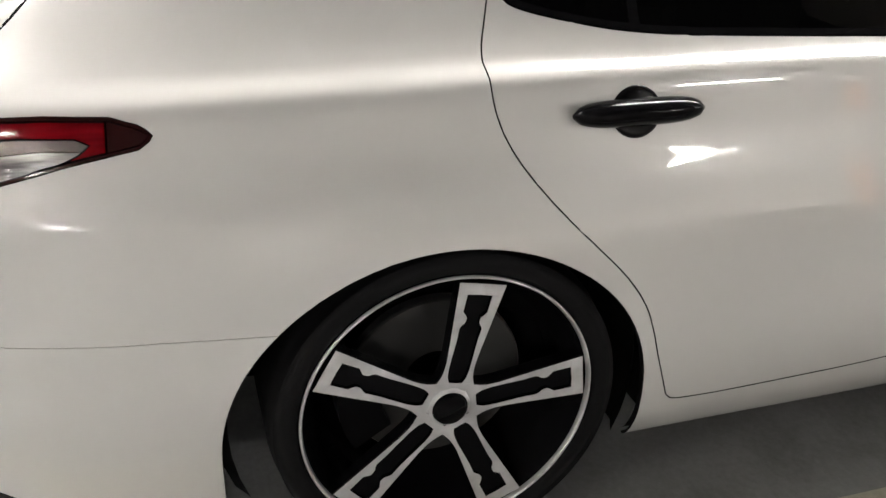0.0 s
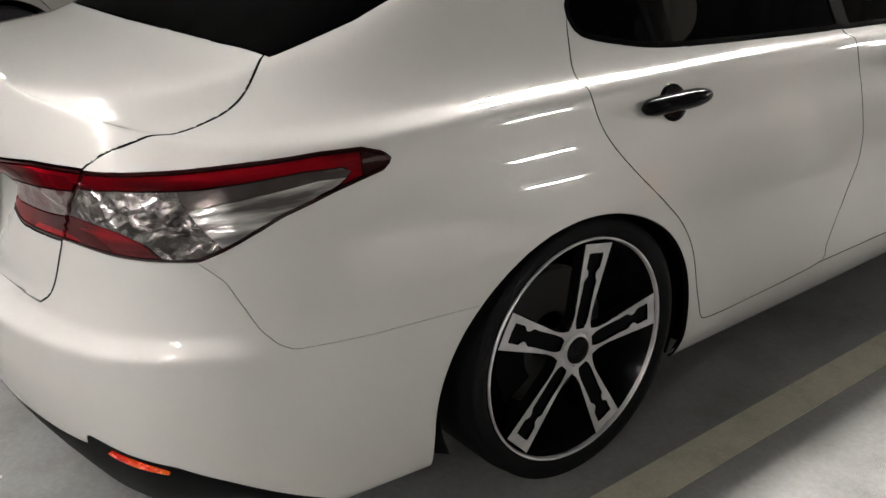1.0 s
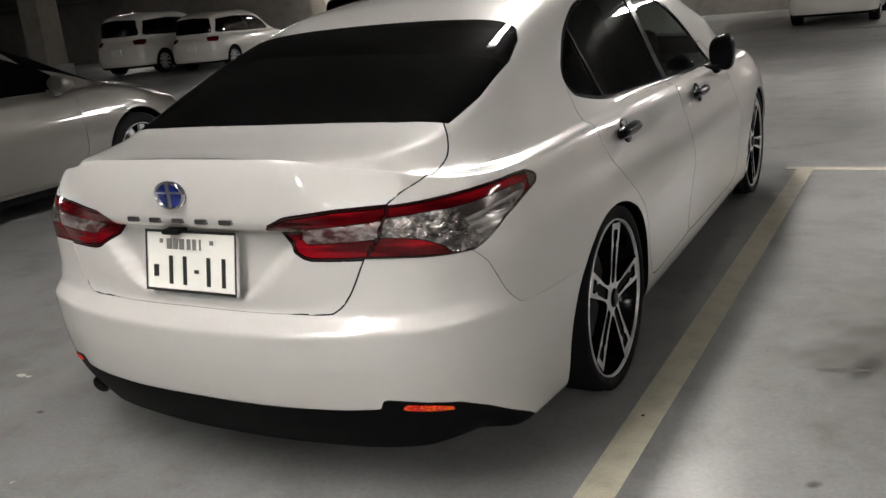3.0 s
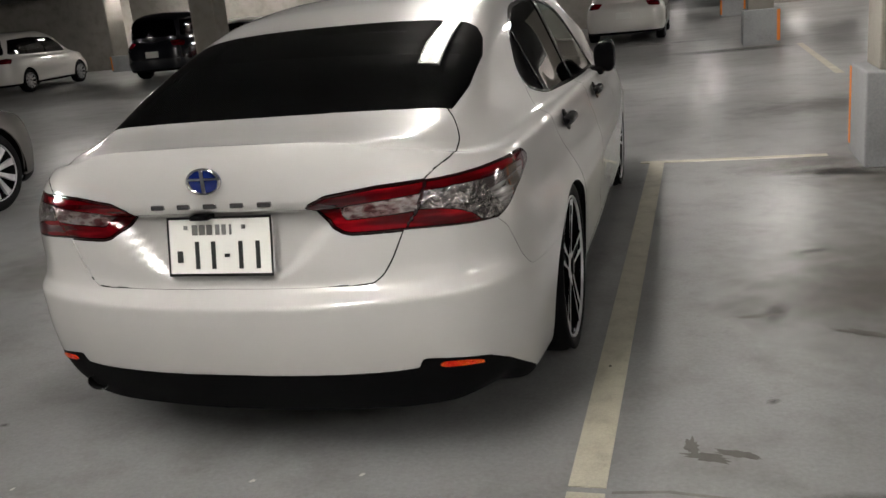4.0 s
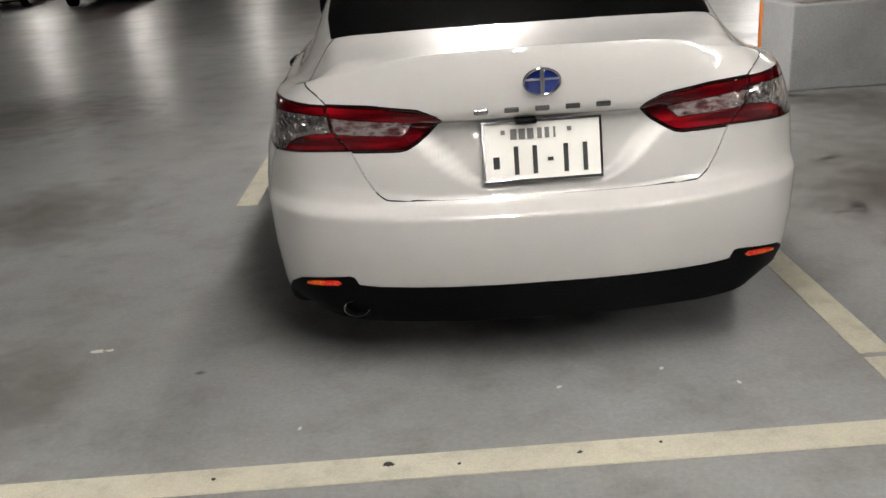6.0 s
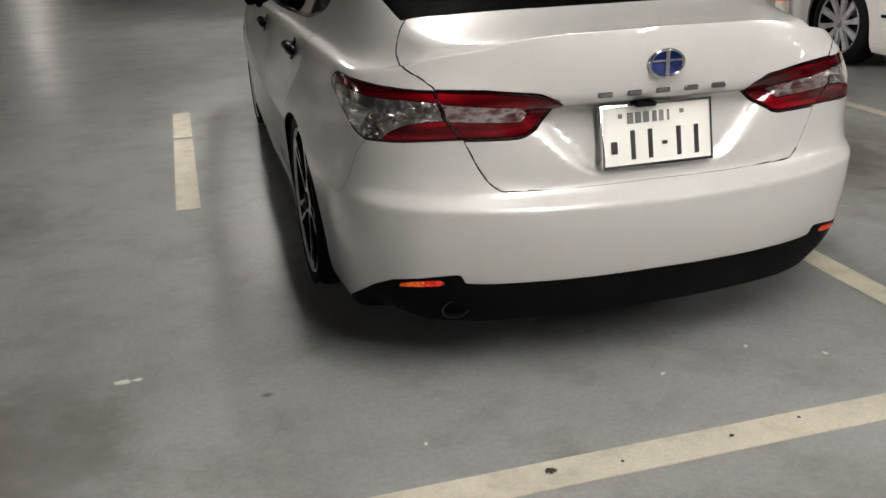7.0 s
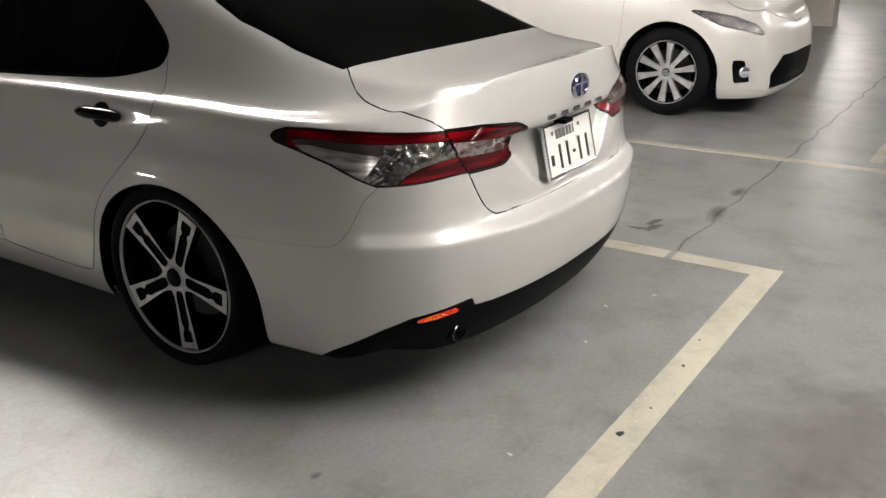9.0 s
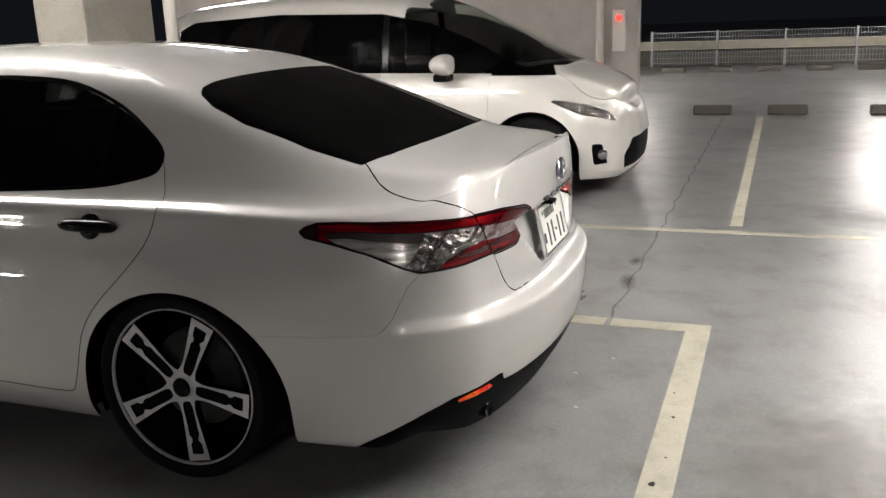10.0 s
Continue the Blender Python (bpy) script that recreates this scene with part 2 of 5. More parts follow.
# ---------------------------------------------------------------- car bodies
class Shell:
    """One half (x >= 0) of a lofted body: polygons with labels, cut along outlines into panels."""

    def __init__(self, outline, stations, upper, counts, across=1.0, ends=(0.012, 0.03), shape=None):
        dense = catmull(outline, 60)
        seg = np.r_[0, np.cumsum(np.linalg.norm(np.diff(dense, axis=0), axis=1))]
        self.dense, self.seg = dense, seg
        keys = [self.arc(*p) for p, _, _ in stations]
        fine = np.r_[np.arange(0, seg[-1] * 0.62, ends[0] * across), np.linspace(seg[-1] * 0.62, seg[-1], int(seg[-1] * 0.38 / ends[1]) + 2)]
        self.s = fine
        plan = np.stack([np.interp(fine, seg, dense[:, i]) for i in (0, 1)], 1)
        tan = np.gradient(plan, axis=0)
        tan /= np.linalg.norm(tan, axis=1)[:, None] + 1e-9
        inward = np.stack([-tan[:, 1], tan[:, 0]], 1)
        zs = pchip(keys, [z for _, z, _ in stations], fine)
        ins = pchip(keys, [d for _, _, d in stations], fine)
        ny = len(zs[0])
        low = np.zeros((len(fine), ny, 3))
        low[:, :, :2] = plan[:, None, :] + ins[:, :, None] * inward[:, None, :]
        low[:, :, 2] = zs
        low[:, :, 0] = np.maximum(low[:, :, 0], 0)
        low[0, :, 0] = low[-1, :, 0] = 0
        top = low[:, -1]
        ys = np.array([r[0] for r in upper])
        up = pchip(ys, [r[1:] for r in upper], top[:, 1])
        p1x = np.minimum(up[:, 0], top[:, 0] * 0.93)
        p2x = np.minimum(up[:, 2], top[:, 0] * 0.84)
        fade = np.clip(top[:, 0] / 0.5, 0, 1)[:, None]
        pts = np.zeros((len(fine), 6, 3))
        qx, qz = top[:, 0] + 0.58 * (p1x - top[:, 0]), top[:, 2] + 0.20 * (up[:, 1] - top[:, 2])
        for k, (x, z) in enumerate(((qx, qz), (p1x, up[:, 1]), (p2x, up[:, 3]), (p2x * 0.72, up[:, 3] + 0.58 * (up[:, 4] - up[:, 3])), (p2x * 0.38, up[:, 3] + 0.89 * (up[:, 4] - up[:, 3])), (p2x * 0, up[:, 4]))):
            pts[:, k, 0], pts[:, k, 1], pts[:, k, 2] = x, top[:, 1], z
        pts[:, :, 2] = pts[:, :, 2] * fade + top[:, None, 2] * (1 - fade)
        full = np.concatenate([low, pts], 1)
        rows = []
        for k in range(full.shape[1] - 1):
            n = counts[k]
            for t in np.arange(n) / n:
                rows.append(full[:, k] * (1 - t) + full[:, k + 1] * t)
        rows.append(full[:, -1])
        g = np.stack(rows, 1)
        first_up = sum(counts[:ny - 1])
        for it in range(10):
            pad = np.concatenate([2 * g[:, :1] - g[:, 1:2], g, g[:, -2:-1] * (-1, 1, 1)], 1)
            sm = 0.25 * pad[:, :-2] + 0.5 * pad[:, 1:-1] + 0.25 * pad[:, 2:]
            w = np.ones(g.shape[1]) * (1.0 if it < 2 else 0.0)
            w[first_up + 5:] = 1.0
            w[first_up - 6:first_up + 5] = 1.0 if it < 4 else 0.0
            g = g * (1 - w[None, :, None]) + sm * w[None, :, None]
        for it in range(3):
            pad = np.concatenate([g[1:2] * (-1, 1, 1), g, g[-2:-1] * (-1, 1, 1)], 0)
            g = 0.25 * pad[:-2] + 0.5 * pad[1:-1] + 0.25 * pad[2:]
        g[:, -1, 0] = 0
        g[0, :, 0] = g[-1, :, 0] = 0
        if shape:
            g = shape(g)
        self.g = g
        nu, nv = g.shape[:2]
        self.V = [(*g[i, j], fine[i]) for i in range(nu) for j in range(nv)]
        self.F = [((i * nv + j, (i + 1) * nv + j, (i + 1) * nv + j + 1, i * nv + j + 1), "body") for i in range(nu - 1) for j in range(nv - 1)]
        self.normals()

    def arc(self, x, y):
        return float(self.seg[np.argmin(np.hypot(self.dense[:, 0] - x, self.dense[:, 1] - y))])

    def normals(self):
        v = np.array(self.V)[:, :3]
        n = np.zeros_like(v)
        for f, _ in self.F:
            a, b, c = v[f[0]], v[f[1]], v[f[2]]
            d = v[f[-1]]
            w = np.cross(c - a, d - b)
            for i in f:
                n[i] += w
        self.N = n / (np.linalg.norm(n, axis=1)[:, None] + 1e-12)

    def cut(self, new_label, key, poly, only=("body",), where=None):
        """Split the faces labelled in only along poly (in the plane of key); those inside take new_label."""
        V = np.array(self.V)
        if key == "sz":
            P = V[:, [3, 2]]
        else:
            P = V[:, ["xyz".index(c) for c in key]]
        poly = np.array(poly, float)
        used = sorted({i for f, l in self.F if l in only for i in f})
        sd = np.full(len(V), -1.0)
        ok = np.array(used)
        if where is not None:
            ok = ok[where(V[ok])]
        lo, hi = poly.min(0) - 0.05, poly.max(0) + 0.05
        near = ok[((P[ok] > lo) & (P[ok] < hi)).all(1)]
        if len(near):
            q = P[near]
            best = np.full(len(q), 1e9)
            inside = np.zeros(len(q), bool)
            for a, b in zip(poly, np.roll(poly, -1, 0)):
                ab = b - a
                t = np.clip(((q - a) @ ab) / (ab @ ab + 1e-12), 0, 1)
                best = np.minimum(best, np.linalg.norm(q - a - t[:, None] * ab, axis=1))
                cr = (a[1] > q[:, 1]) != (b[1] > q[:, 1])
                with np.errstate(divide="ignore", invalid="ignore"):
                    xx = a[0] + (q[:, 1] - a[1]) * ab[0] / (ab[1] if abs(ab[1]) > 1e-12 else 1e-12)
                inside ^= cr & (q[:, 0] < xx)
            sd[near] = np.where(inside, best, -best)
        sd[np.abs(sd) < 4e-4] = 4e-4
        cache, out = {}, []

        def crossing(i, j):
            k = (min(i, j), max(i, j))
            if k not in cache:
                a, b = k
                t = sd[a] / (sd[a] - sd[b])
                self.V.append(tuple(np.array(self.V[a]) * (1 - t) + np.array(self.V[b]) * t))
                n = self.N[a] * (1 - t) + self.N[b] * t
                self.N = np.vstack([self.N, n / (np.linalg.norm(n) + 1e-12)])
                cache[k] = len(self.V) - 1
            return cache[k]

        extra = []
        for f, l in self.F:
            if l not in only:
                out.append((f, l))
                continue
            pos = [sd[i] > 0 for i in f]
            if all(pos):
                out.append((f, new_label))
            elif not any(pos):
                out.append((f, l))
            else:
                a, b = [], []
                for q, i in enumerate(f):
                    j = f[(q + 1) % len(f)]
                    (a if sd[i] > 0 else b).append(i)
                    if (sd[i] > 0) != (sd[j] > 0):
                        c = crossing(i, j)
                        a.append(c)
                        b.append(c)
                if len(a) > 2:
                    out.append((tuple(a), new_label))
                if len(b) > 2:
                    out.append((tuple(b), l))
        self.F = out
        # faces of other labels that share a split edge take the new corner too
        if cache:
            fixed = []
            for f, l in self.F:
                g = []
                for q, i in enumerate(f):
                    j = f[(q + 1) % len(f)]
                    g.append(i)
                    k = (min(i, j), max(i, j))
                    if k in cache:
                        g.append(cache[k])
                fixed.append((tuple(g), l))
            self.F = fixed

    def panel(self, name, labels, mat, side=0, gap=0.002, lip=0.012, shift=0.0, edge=None):
        """Mesh data of the faces labelled so. side 1: right half, -1: left half, 0: both halves joined."""
        faces = [f for f, l in self.F if l in labels]
        idx = sorted({i for f in faces for i in f})
        V, N = np.array(self.V)[:, :3], self.N
        to = {i: k for k, i in enumerate(idx)}
        P = V[idx] + N[idx] * shift
        Q = N[idx].copy()
        F = [tuple(to[i] for i in f) for f in faces]
        cnt = {}
        for f in F:
            for q, i in enumerate(f):
                cnt.setdefault((min(i, f[(q + 1) % len(f)]), max(i, f[(q + 1) % len(f)])), []).append((i, f[(q + 1) % len(f)]))
        rim = [d[0] for k, d in cnt.items() if len(d) == 1]
        seam = (P[:, 0] < 1e-5)
        rim = [(i, j) for i, j in rim if not (seam[i] and seam[j])]
        push = np.zeros_like(P)
        for i, j in rim:
            e = P[j] - P[i]
            d = np.cross(Q[i] + Q[j], e)
            d /= np.linalg.norm(d) + 1e-12
            push[i] += d
            push[j] += d
        L = np.linalg.norm(push, axis=1)
        on = L > 1e-9
        push[on] /= L[on][:, None]
        for _ in range(4):
            soft = push * 2
            for i, j in rim:
                soft[i] += push[j]
                soft[j] += push[i]
            push[on] = soft[on] / (np.linalg.norm(soft[on], axis=1)[:, None] + 1e-9)
        push[seam, 0] = 0
        P = P + push * gap
        verts, norms, out = list(P), list(Q), list(F)
        kinds = [0] * len(F)
        if lip:
            dup = {}
            for i in sorted({k for e in rim for k in e}):
                dup[i] = (len(verts), len(verts) + 1)
                verts += [P[i], P[i] - Q[i] * lip]
                norms += [-push[i], -push[i]]
            for i, j in rim:
                out.append((dup[j][0], dup[i][0], dup[i][1], dup[j][1]))
                kinds.append(1)
        verts, norms = np.array(verts), np.array(norms)
        if side <= 0:
            fv, fn = verts * (-1, 1, 1), norms * (-1, 1, 1)
            ff = [tuple(reversed(f)) for f in out]
            if side < 0:
                verts, norms, out = fv, fn, ff
            else:
                n = len(verts)
                same = {k: k for k in range(len(P)) if seam[k]}
                ff = [tuple(same.get(i, i + n) for i in f) for f in ff]
                verts, norms = np.vstack([verts, fv]), np.vstack([norms, fn])
                for k in same:
                    norms[k, 0] = 0
                out = out + ff
                kinds = kinds + kinds
        me = bpy.data.meshes.new(name)
        me.from_pydata(verts.tolist(), [], out)
        me.materials.append(mat)
        # Lip faces get their own dark material: gap shade put into the colour.
        if edge:
            me.materials.append(edge)
            me.polygons.foreach_set("material_index", kinds)
        me.shade_smooth()
        nn = norms / (np.linalg.norm(norms, axis=1)[:, None] + 1e-9)
        me.normals_split_custom_set_from_vertices([tuple(v) for v in nn])
        return me


def arch(cy, cz, r, low=-0.1, squash=1.0, n=40):
    return [(cy + r * math.cos(a), cz + squash * r * math.sin(a)) for a in np.linspace(0, math.pi, n)] + [(cy - r, low), (cy + r, low)]


OUTLINE = [(0, -1.09), (0.15, -1.087), (0.30, -1.073), (0.45, -1.045), (0.58, -1.005), (0.712, -0.94), (0.81, -0.815), (0.853, -0.65), (0.872, -0.42), (0.895, 0.0),
           (0.892, 0.5), (0.888, 1.2), (0.872, 2.2), (0.852, 2.85), (0.81, 3.3), (0.68, 3.6), (0.35, 3.75), (0, 3.78)]
HIGH = [0.15, 0.165, 0.23, 0.36, 0.50, 0.57, 0.64, 0.72, 0.78, 0.81, 0.84, 0.87, 0.90]
DEEP = [0.075, 0.055, 0.025, 0.02, 0.008, 0.0, 0.006, 0.030, 0.052, 0.061, 0.068, 0.075, 0.087]
STATIONS = []
STATIONS.append(((0, -1.09), [0.185, 0.25, 0.34, 0.45, 0.553, 0.580, 0.60, 0.66, 0.80, 0.812, 0.822, 0.92, 1.005], [0.11, 0.065, 0.022, 0.004, 0.0, 0.055, 0.076, 0.075, 0.112, 0.105, 0.062, 0.050, 0.062]))  # middle of the bumper
STATIONS.append(((0.30, -1.073), [0.185, 0.25, 0.34, 0.45, 0.553, 0.580, 0.60, 0.66, 0.80, 0.814, 0.826, 0.92, 1.0], [0.11, 0.065, 0.022, 0.004, 0.0, 0.05, 0.066, 0.064, 0.09, 0.084, 0.058, 0.058, 0.072]))  # plate edge
STATIONS.append(((0.58, -1.005), [0.185, 0.25, 0.34, 0.45, 0.556, 0.592, 0.64, 0.738, 0.80, 0.83, 0.86, 0.90, 0.965], [0.10, 0.06, 0.024, 0.005, 0.0, 0.036, 0.050, 0.056, 0.047, 0.05, 0.062, 0.078, 0.10]))  # lamp
STATIONS.append(((0.81, -0.815), [0.20, 0.24, 0.30, 0.42, 0.56, 0.60, 0.65, 0.728, 0.78, 0.81, 0.84, 0.88, 0.915], [0.10, 0.05, 0.022, 0.006, 0.0, 0.018, 0.024, 0.026, 0.034, 0.042, 0.053, 0.072, 0.112]))  # corner
STATIONS.append(((0.85, -0.65), [0.17, 0.18, 0.26, 0.40, 0.54, 0.585, 0.62, 0.72, 0.78, 0.81, 0.84, 0.87, 0.90], [0.05, 0.035, 0.02, 0.006, 0.0, 0.002, 0.005, 0.020, 0.038, 0.046, 0.054, 0.063, 0.080]))  # behind the corner
STATIONS.append(((0.872, -0.42), [0.165, 0.175, 0.25, 0.40, 0.54, 0.585, 0.62, 0.72, 0.78, 0.81, 0.84, 0.865, 0.89], [0.05, 0.035, 0.022, 0.008, 0.0, 0.0, 0.004, 0.026, 0.048, 0.058, 0.066, 0.073, 0.084]))  # behind the wheel
STATIONS.append(((0.895, 0.0), [0.16, 0.17, 0.24, 0.38, 0.54, 0.59, 0.65, 0.73, 0.78, 0.81, 0.84, 0.87, 0.897], [0.06, 0.05, 0.03, 0.012, 0.0, 0.0, 0.007, 0.034, 0.055, 0.065, 0.073, 0.081, 0.092]))  # rear wheel
STATIONS.append(((0.892, 0.5), HIGH, DEEP))  # rear door
STATIONS.append(((0.872, 2.2), [z - 0.003 * i for i, z in enumerate(HIGH)], DEEP))  # front door
STATIONS.append(((0.852, 2.85), [z - 0.003 * i for i, z in enumerate(HIGH)], [0.05, 0.04, 0.02, 0.01, 0.0, 0.0, 0.005, 0.02, 0.04, 0.055, 0.07, 0.085, 0.11]))  # front wheel
STATIONS.append(((0.68, 3.6), [0.18 + 0.045 * i for i in range(13)], [0.1 - 0.02 * min(i, 4) for i in range(9)] + [0.03, 0.05, 0.08, 0.12]))  # nose corner
STATIONS.append(((0, 3.78), [0.18 + 0.04 * i for i in range(13)], [0.1 - 0.02 * min(i, 4) for i in range(9)] + [0.03, 0.05, 0.08, 0.12]))  # nose
# y, then belt (x, z), roof edge (x, z), centre line z
UPPER = [
    (-1.03, 0.45, 0.985, 0.40, 0.995, 1.005),
    (-0.92, 0.60, 0.94, 0.52, 0.982, 0.995),
    (-0.80, 0.63, 0.935, 0.56, 0.988, 1.003),
    (-0.64, 0.652, 0.947, 0.60, 1.002, 1.025),
    (-0.566, 0.668, 0.955, 0.607, 1.022, 1.05),
    (-0.3, 0.70, 0.975, 0.628, 1.115, 1.16),
    (0.03, 0.715, 0.99, 0.60, 1.235, 1.275),
    (0.3, 0.742, 0.957, 0.58, 1.305, 1.352),
    (0.7, 0.762, 0.932, 0.572, 1.343, 1.40),
    (1.2, 0.768, 0.915, 0.572, 1.352, 1.412),
    (1.7, 0.762, 0.905, 0.59, 1.32, 1.38),
    (2.1, 0.755, 0.90, 0.63, 1.19, 1.25),
    (2.5, 0.75, 0.895, 0.68, 1.04, 1.08),
    (2.75, 0.73, 0.88, 0.66, 0.945, 0.97),
    (3.2, 0.70, 0.84, 0.55, 0.87, 0.90),
    (3.78, 0.35, 0.655, 0.3, 0.66, 0.66),
]
COUNTS = [2, 4, 6, 12, 9, 5, 7, 6, 3, 2, 5, 5, 5, 5, 12, 7, 8, 8]
# ---------------------------------------------------------------- the white sedan
def wheel(parent, m, turned, mats, radius=0.338, width=0.24, rim=0.272, arms=5, slim=False):
    """A wheel whose outer face looks along +x; its axle is the local x axis at the origin, the face at x = 0."""
    v, f = lathe([(rim - 0.012, -0.030), (rim + 0.003, -0.004), (rim + 0.010, 0.003), (rim + 0.026, 0.008), (rim + 0.045, 0.004), (radius - 0.014, -0.012), (radius - 0.003, -0.026),
                  (radius, -0.045), (radius, -width + 0.03), (radius - 0.012, -width + 0.006), (rim, -width)], 96)
    tyre = part("tyre", mesh_of("tyre", v, f, M_TYRE, True), parent, m=m)
    v, f = lathe([(rim + 0.001, -0.003), (rim + 0.0005, 0.003), (rim - 0.0022, 0.0035), (rim - 0.0042, 0.0), (rim - 0.006, -0.010)], 96)
    part("rim_lip", mesh_of("rim_lip", v, f, mats[0], True), tyre, "polished silver rim lip")
    v, f = lathe([(rim - 0.006, -0.006), (rim - 0.028, -0.05), (rim - 0.034, -0.17), (0.09, -0.175), (0.0, -0.175)], 64)
    part("rim_barrel", mesh_of("rim_barrel", v, f, M_GLOSS, True), tyre)
    v, f = lathe([(0.06, -0.10), (0.165, -0.10), (0.168, -0.104), (0.168, -0.125), (0.06, -0.125)], 64)
    part("brake_disc", mesh_of("brake_disc", v, f, M_DISC, False), tyre)
    bm = bmesh.new()
    for k in range(9):
        a0, a1 = radians(150 + 7 * k), radians(157 + 7 * k)
        q = [bm.verts.new((x, r * math.cos(a), r * math.sin(a))) for x in (-0.065, -0.12) for r, a in ((0.11, a0), (0.19, a0), (0.19, a1), (0.11, a1))]
        for c in ((0, 1, 2, 3), (1, 5, 6, 2), (0, 3, 7, 4)):
            bm.faces.new([q[i] for i in c])
    bmesh.ops.remove_doubles(bm, verts=bm.verts, dist=1e-4)
    part("brake_caliper", from_bm("brake_caliper", bm, M_BLACK), tyre)
    for k in range(arms):
        ang = radians(turned + 360 / arms * k)
        c, s = math.cos(ang), math.sin(ang)
        n = 44
        rr = np.sort(np.r_[np.linspace(0.034, rim - 0.014, n - 4), rim - 0.0365, rim - 0.0355, 0.050, 0.0502])
        full = np.interp(rr, [0.034, 0.05, 0.062, 0.075, 0.095, 0.13, 0.17, rim - 0.014], [0.040, 0.0365, 0.032, 0.0295, 0.0290, 0.032, 0.036, 0.0440] if not slim else [0.020, 0.019, 0.018, 0.017, 0.017, 0.019, 0.022, 0.028])
        hole = np.interp(rr, [0.034, 0.0501, 0.05015, 0.062, 0.08, 0.10, 0.14, 0.166, 0.176, 0.187, 0.197, rim - 0.0362, rim - 0.0358, rim], [0.0, 0.0, 0.012, 0.0175, 0.0195, 0.0195, 0.0190, 0.0205, 0.0125, 0.0125, 0.0220, 0.0225, 0.0, 0.0])
        face = np.interp(rr, [0.034, 0.12, rim - 0.014], [-0.011, -0.008, -0.001])
        bm = bmesh.new()

        def at(x, r, w):
            return bm.verts.new((x, r * c - w * s, r * s + w * c))

        for sg in (1, -1):
            prev = None
            for i in range(n):
                h = hole[i] if not slim else 0.0
                q = [at(face[i], rr[i], sg * h), at(face[i] + 0.001, rr[i], sg * (full[i] - 0.002)), at(face[i] - 0.002, rr[i], sg * full[i]), at(face[i] - 0.03, rr[i], sg * full[i] * 0.94), at(face[i] - 0.012, rr[i], sg * h)]
                if prev:
                    for a, b in ((0, 1), (1, 2), (2, 3), (4, 0)):
                        bm.faces.new([prev[a], prev[b], q[b], q[a]])
                else:
                    bm.faces.new(q)
                prev = q
            bm.faces.new(prev)
        bmesh.ops.remove_doubles(bm, verts=bm.verts, dist=1e-5)
        bmesh.ops.recalc_face_normals(bm, faces=bm.faces)
        for fc in bm.faces:
            fc.material_index = 0 if abs(fc.normal.x) > 0.7 or slim else 1
        me = from_bm("spoke", bm, mats[0])
        me.materials.append(M_GLOSS)
        spoke = part("spoke", me, tyre, "machined silver twin-arm spoke")
        if not slim:
            bm = bmesh.new()
            prev = None
            for i in range(1, n):
                q = [at(face[i] - 0.009, rr[i], -full[i] * 0.9), at(face[i] - 0.009, rr[i], full[i] * 0.9)]
                if prev:
                    bm.faces.new([prev[0], prev[1], q[1], q[0]])
                prev = q
            part("spoke_pocket", from_bm("spoke_pocket", bm, M_BLACK), tyre)
    v, f = lathe([(0.0, 0.001), (0.026, 0.001), (0.031, -0.001), (0.033, -0.006)], 32)
    part("centre_cap", mesh_of("centre_cap", v, f, M_GLOSS if not slim else M_CHROME, True), tyre, "dark round wheel centre cap")
    v, f = lathe([(0.030, -0.006), (0.036, -0.008), (0.041, -0.0125), (0.041, -0.03)], 40)
    part("hub", mesh_of("hub", v, f, mats[0], True), tyre)
    return tyre


def rounded_bar(length, h, d, n=14, taper=1.0):
    """A pill-shaped bar along y, flat side at x = 0."""
    bm = bmesh.new()
    rings = []
    for t in np.linspace(-1, 1, n):
        k = math.sqrt(max(0.0, 1 - abs(t) ** 4)) * (1 + (taper - 1) * (t + 1) / 2)
        rings.append([bm.verts.new((d * max(math.cos(a), -0.2) * max(k, 0.15), t * length / 2, h / 2 * math.sin(a) * max(k, 0.12))) for a in np.linspace(0, 2 * math.pi, 14, endpoint=False)])
    for a, b in zip(rings, rings[1:]):
        for i in range(14):
            bm.faces.new([a[i], a[(i + 1) % 14], b[(i + 1) % 14], b[i]])
    bm.faces.new(rings[0])
    bm.faces.new(rings[-1][::-1])
    return bm


def disc_mesh(name, r, d, mat, n=36, ry=1.0):
    v, f = lathe([(0.0, d), (r * 0.8, d), (r * 0.95, d * 0.8), (r, 0.0)], n)
    return mesh_of(name, [(x, y, z * ry) for x, y, z in v], f, mat, True)


WINDOW = [(0.100, 1.045), (0.108, 1.015), (0.135, 0.988), (0.24, 0.962), (0.36, 0.944), (0.58, 0.930), (0.95, 0.914), (1.35, 0.900), (1.75, 0.892), (2.02, 0.89),
          (1.95, 0.97), (1.80, 1.09), (1.62, 1.20), (1.44, 1.262), (1.22, 1.293), (1.0, 1.304), (0.75, 1.303), (0.51, 1.279), (0.30, 1.205), (0.17, 1.12), (0.118, 1.075)]


WINDOW = catmull(WINDOW + WINDOW[:1], 4)[:-1].tolist()


def shrink(poly, d):
    p = np.array(poly)
    a, b = np.roll(p, 1, 0), np.roll(p, -1, 0)
    t = (b - a) / (np.linalg.norm(b - a, axis=1)[:, None] + 1e-9)
    nrm = np.stack([-t[:, 1], t[:, 0]], 1)
    area = np.sum(p[:, 0] * np.roll(p[:, 1], -1) - np.roll(p[:, 0], -1) * p[:, 1])
    return (p + nrm * d * (1 if area > 0 else -1)).tolist()


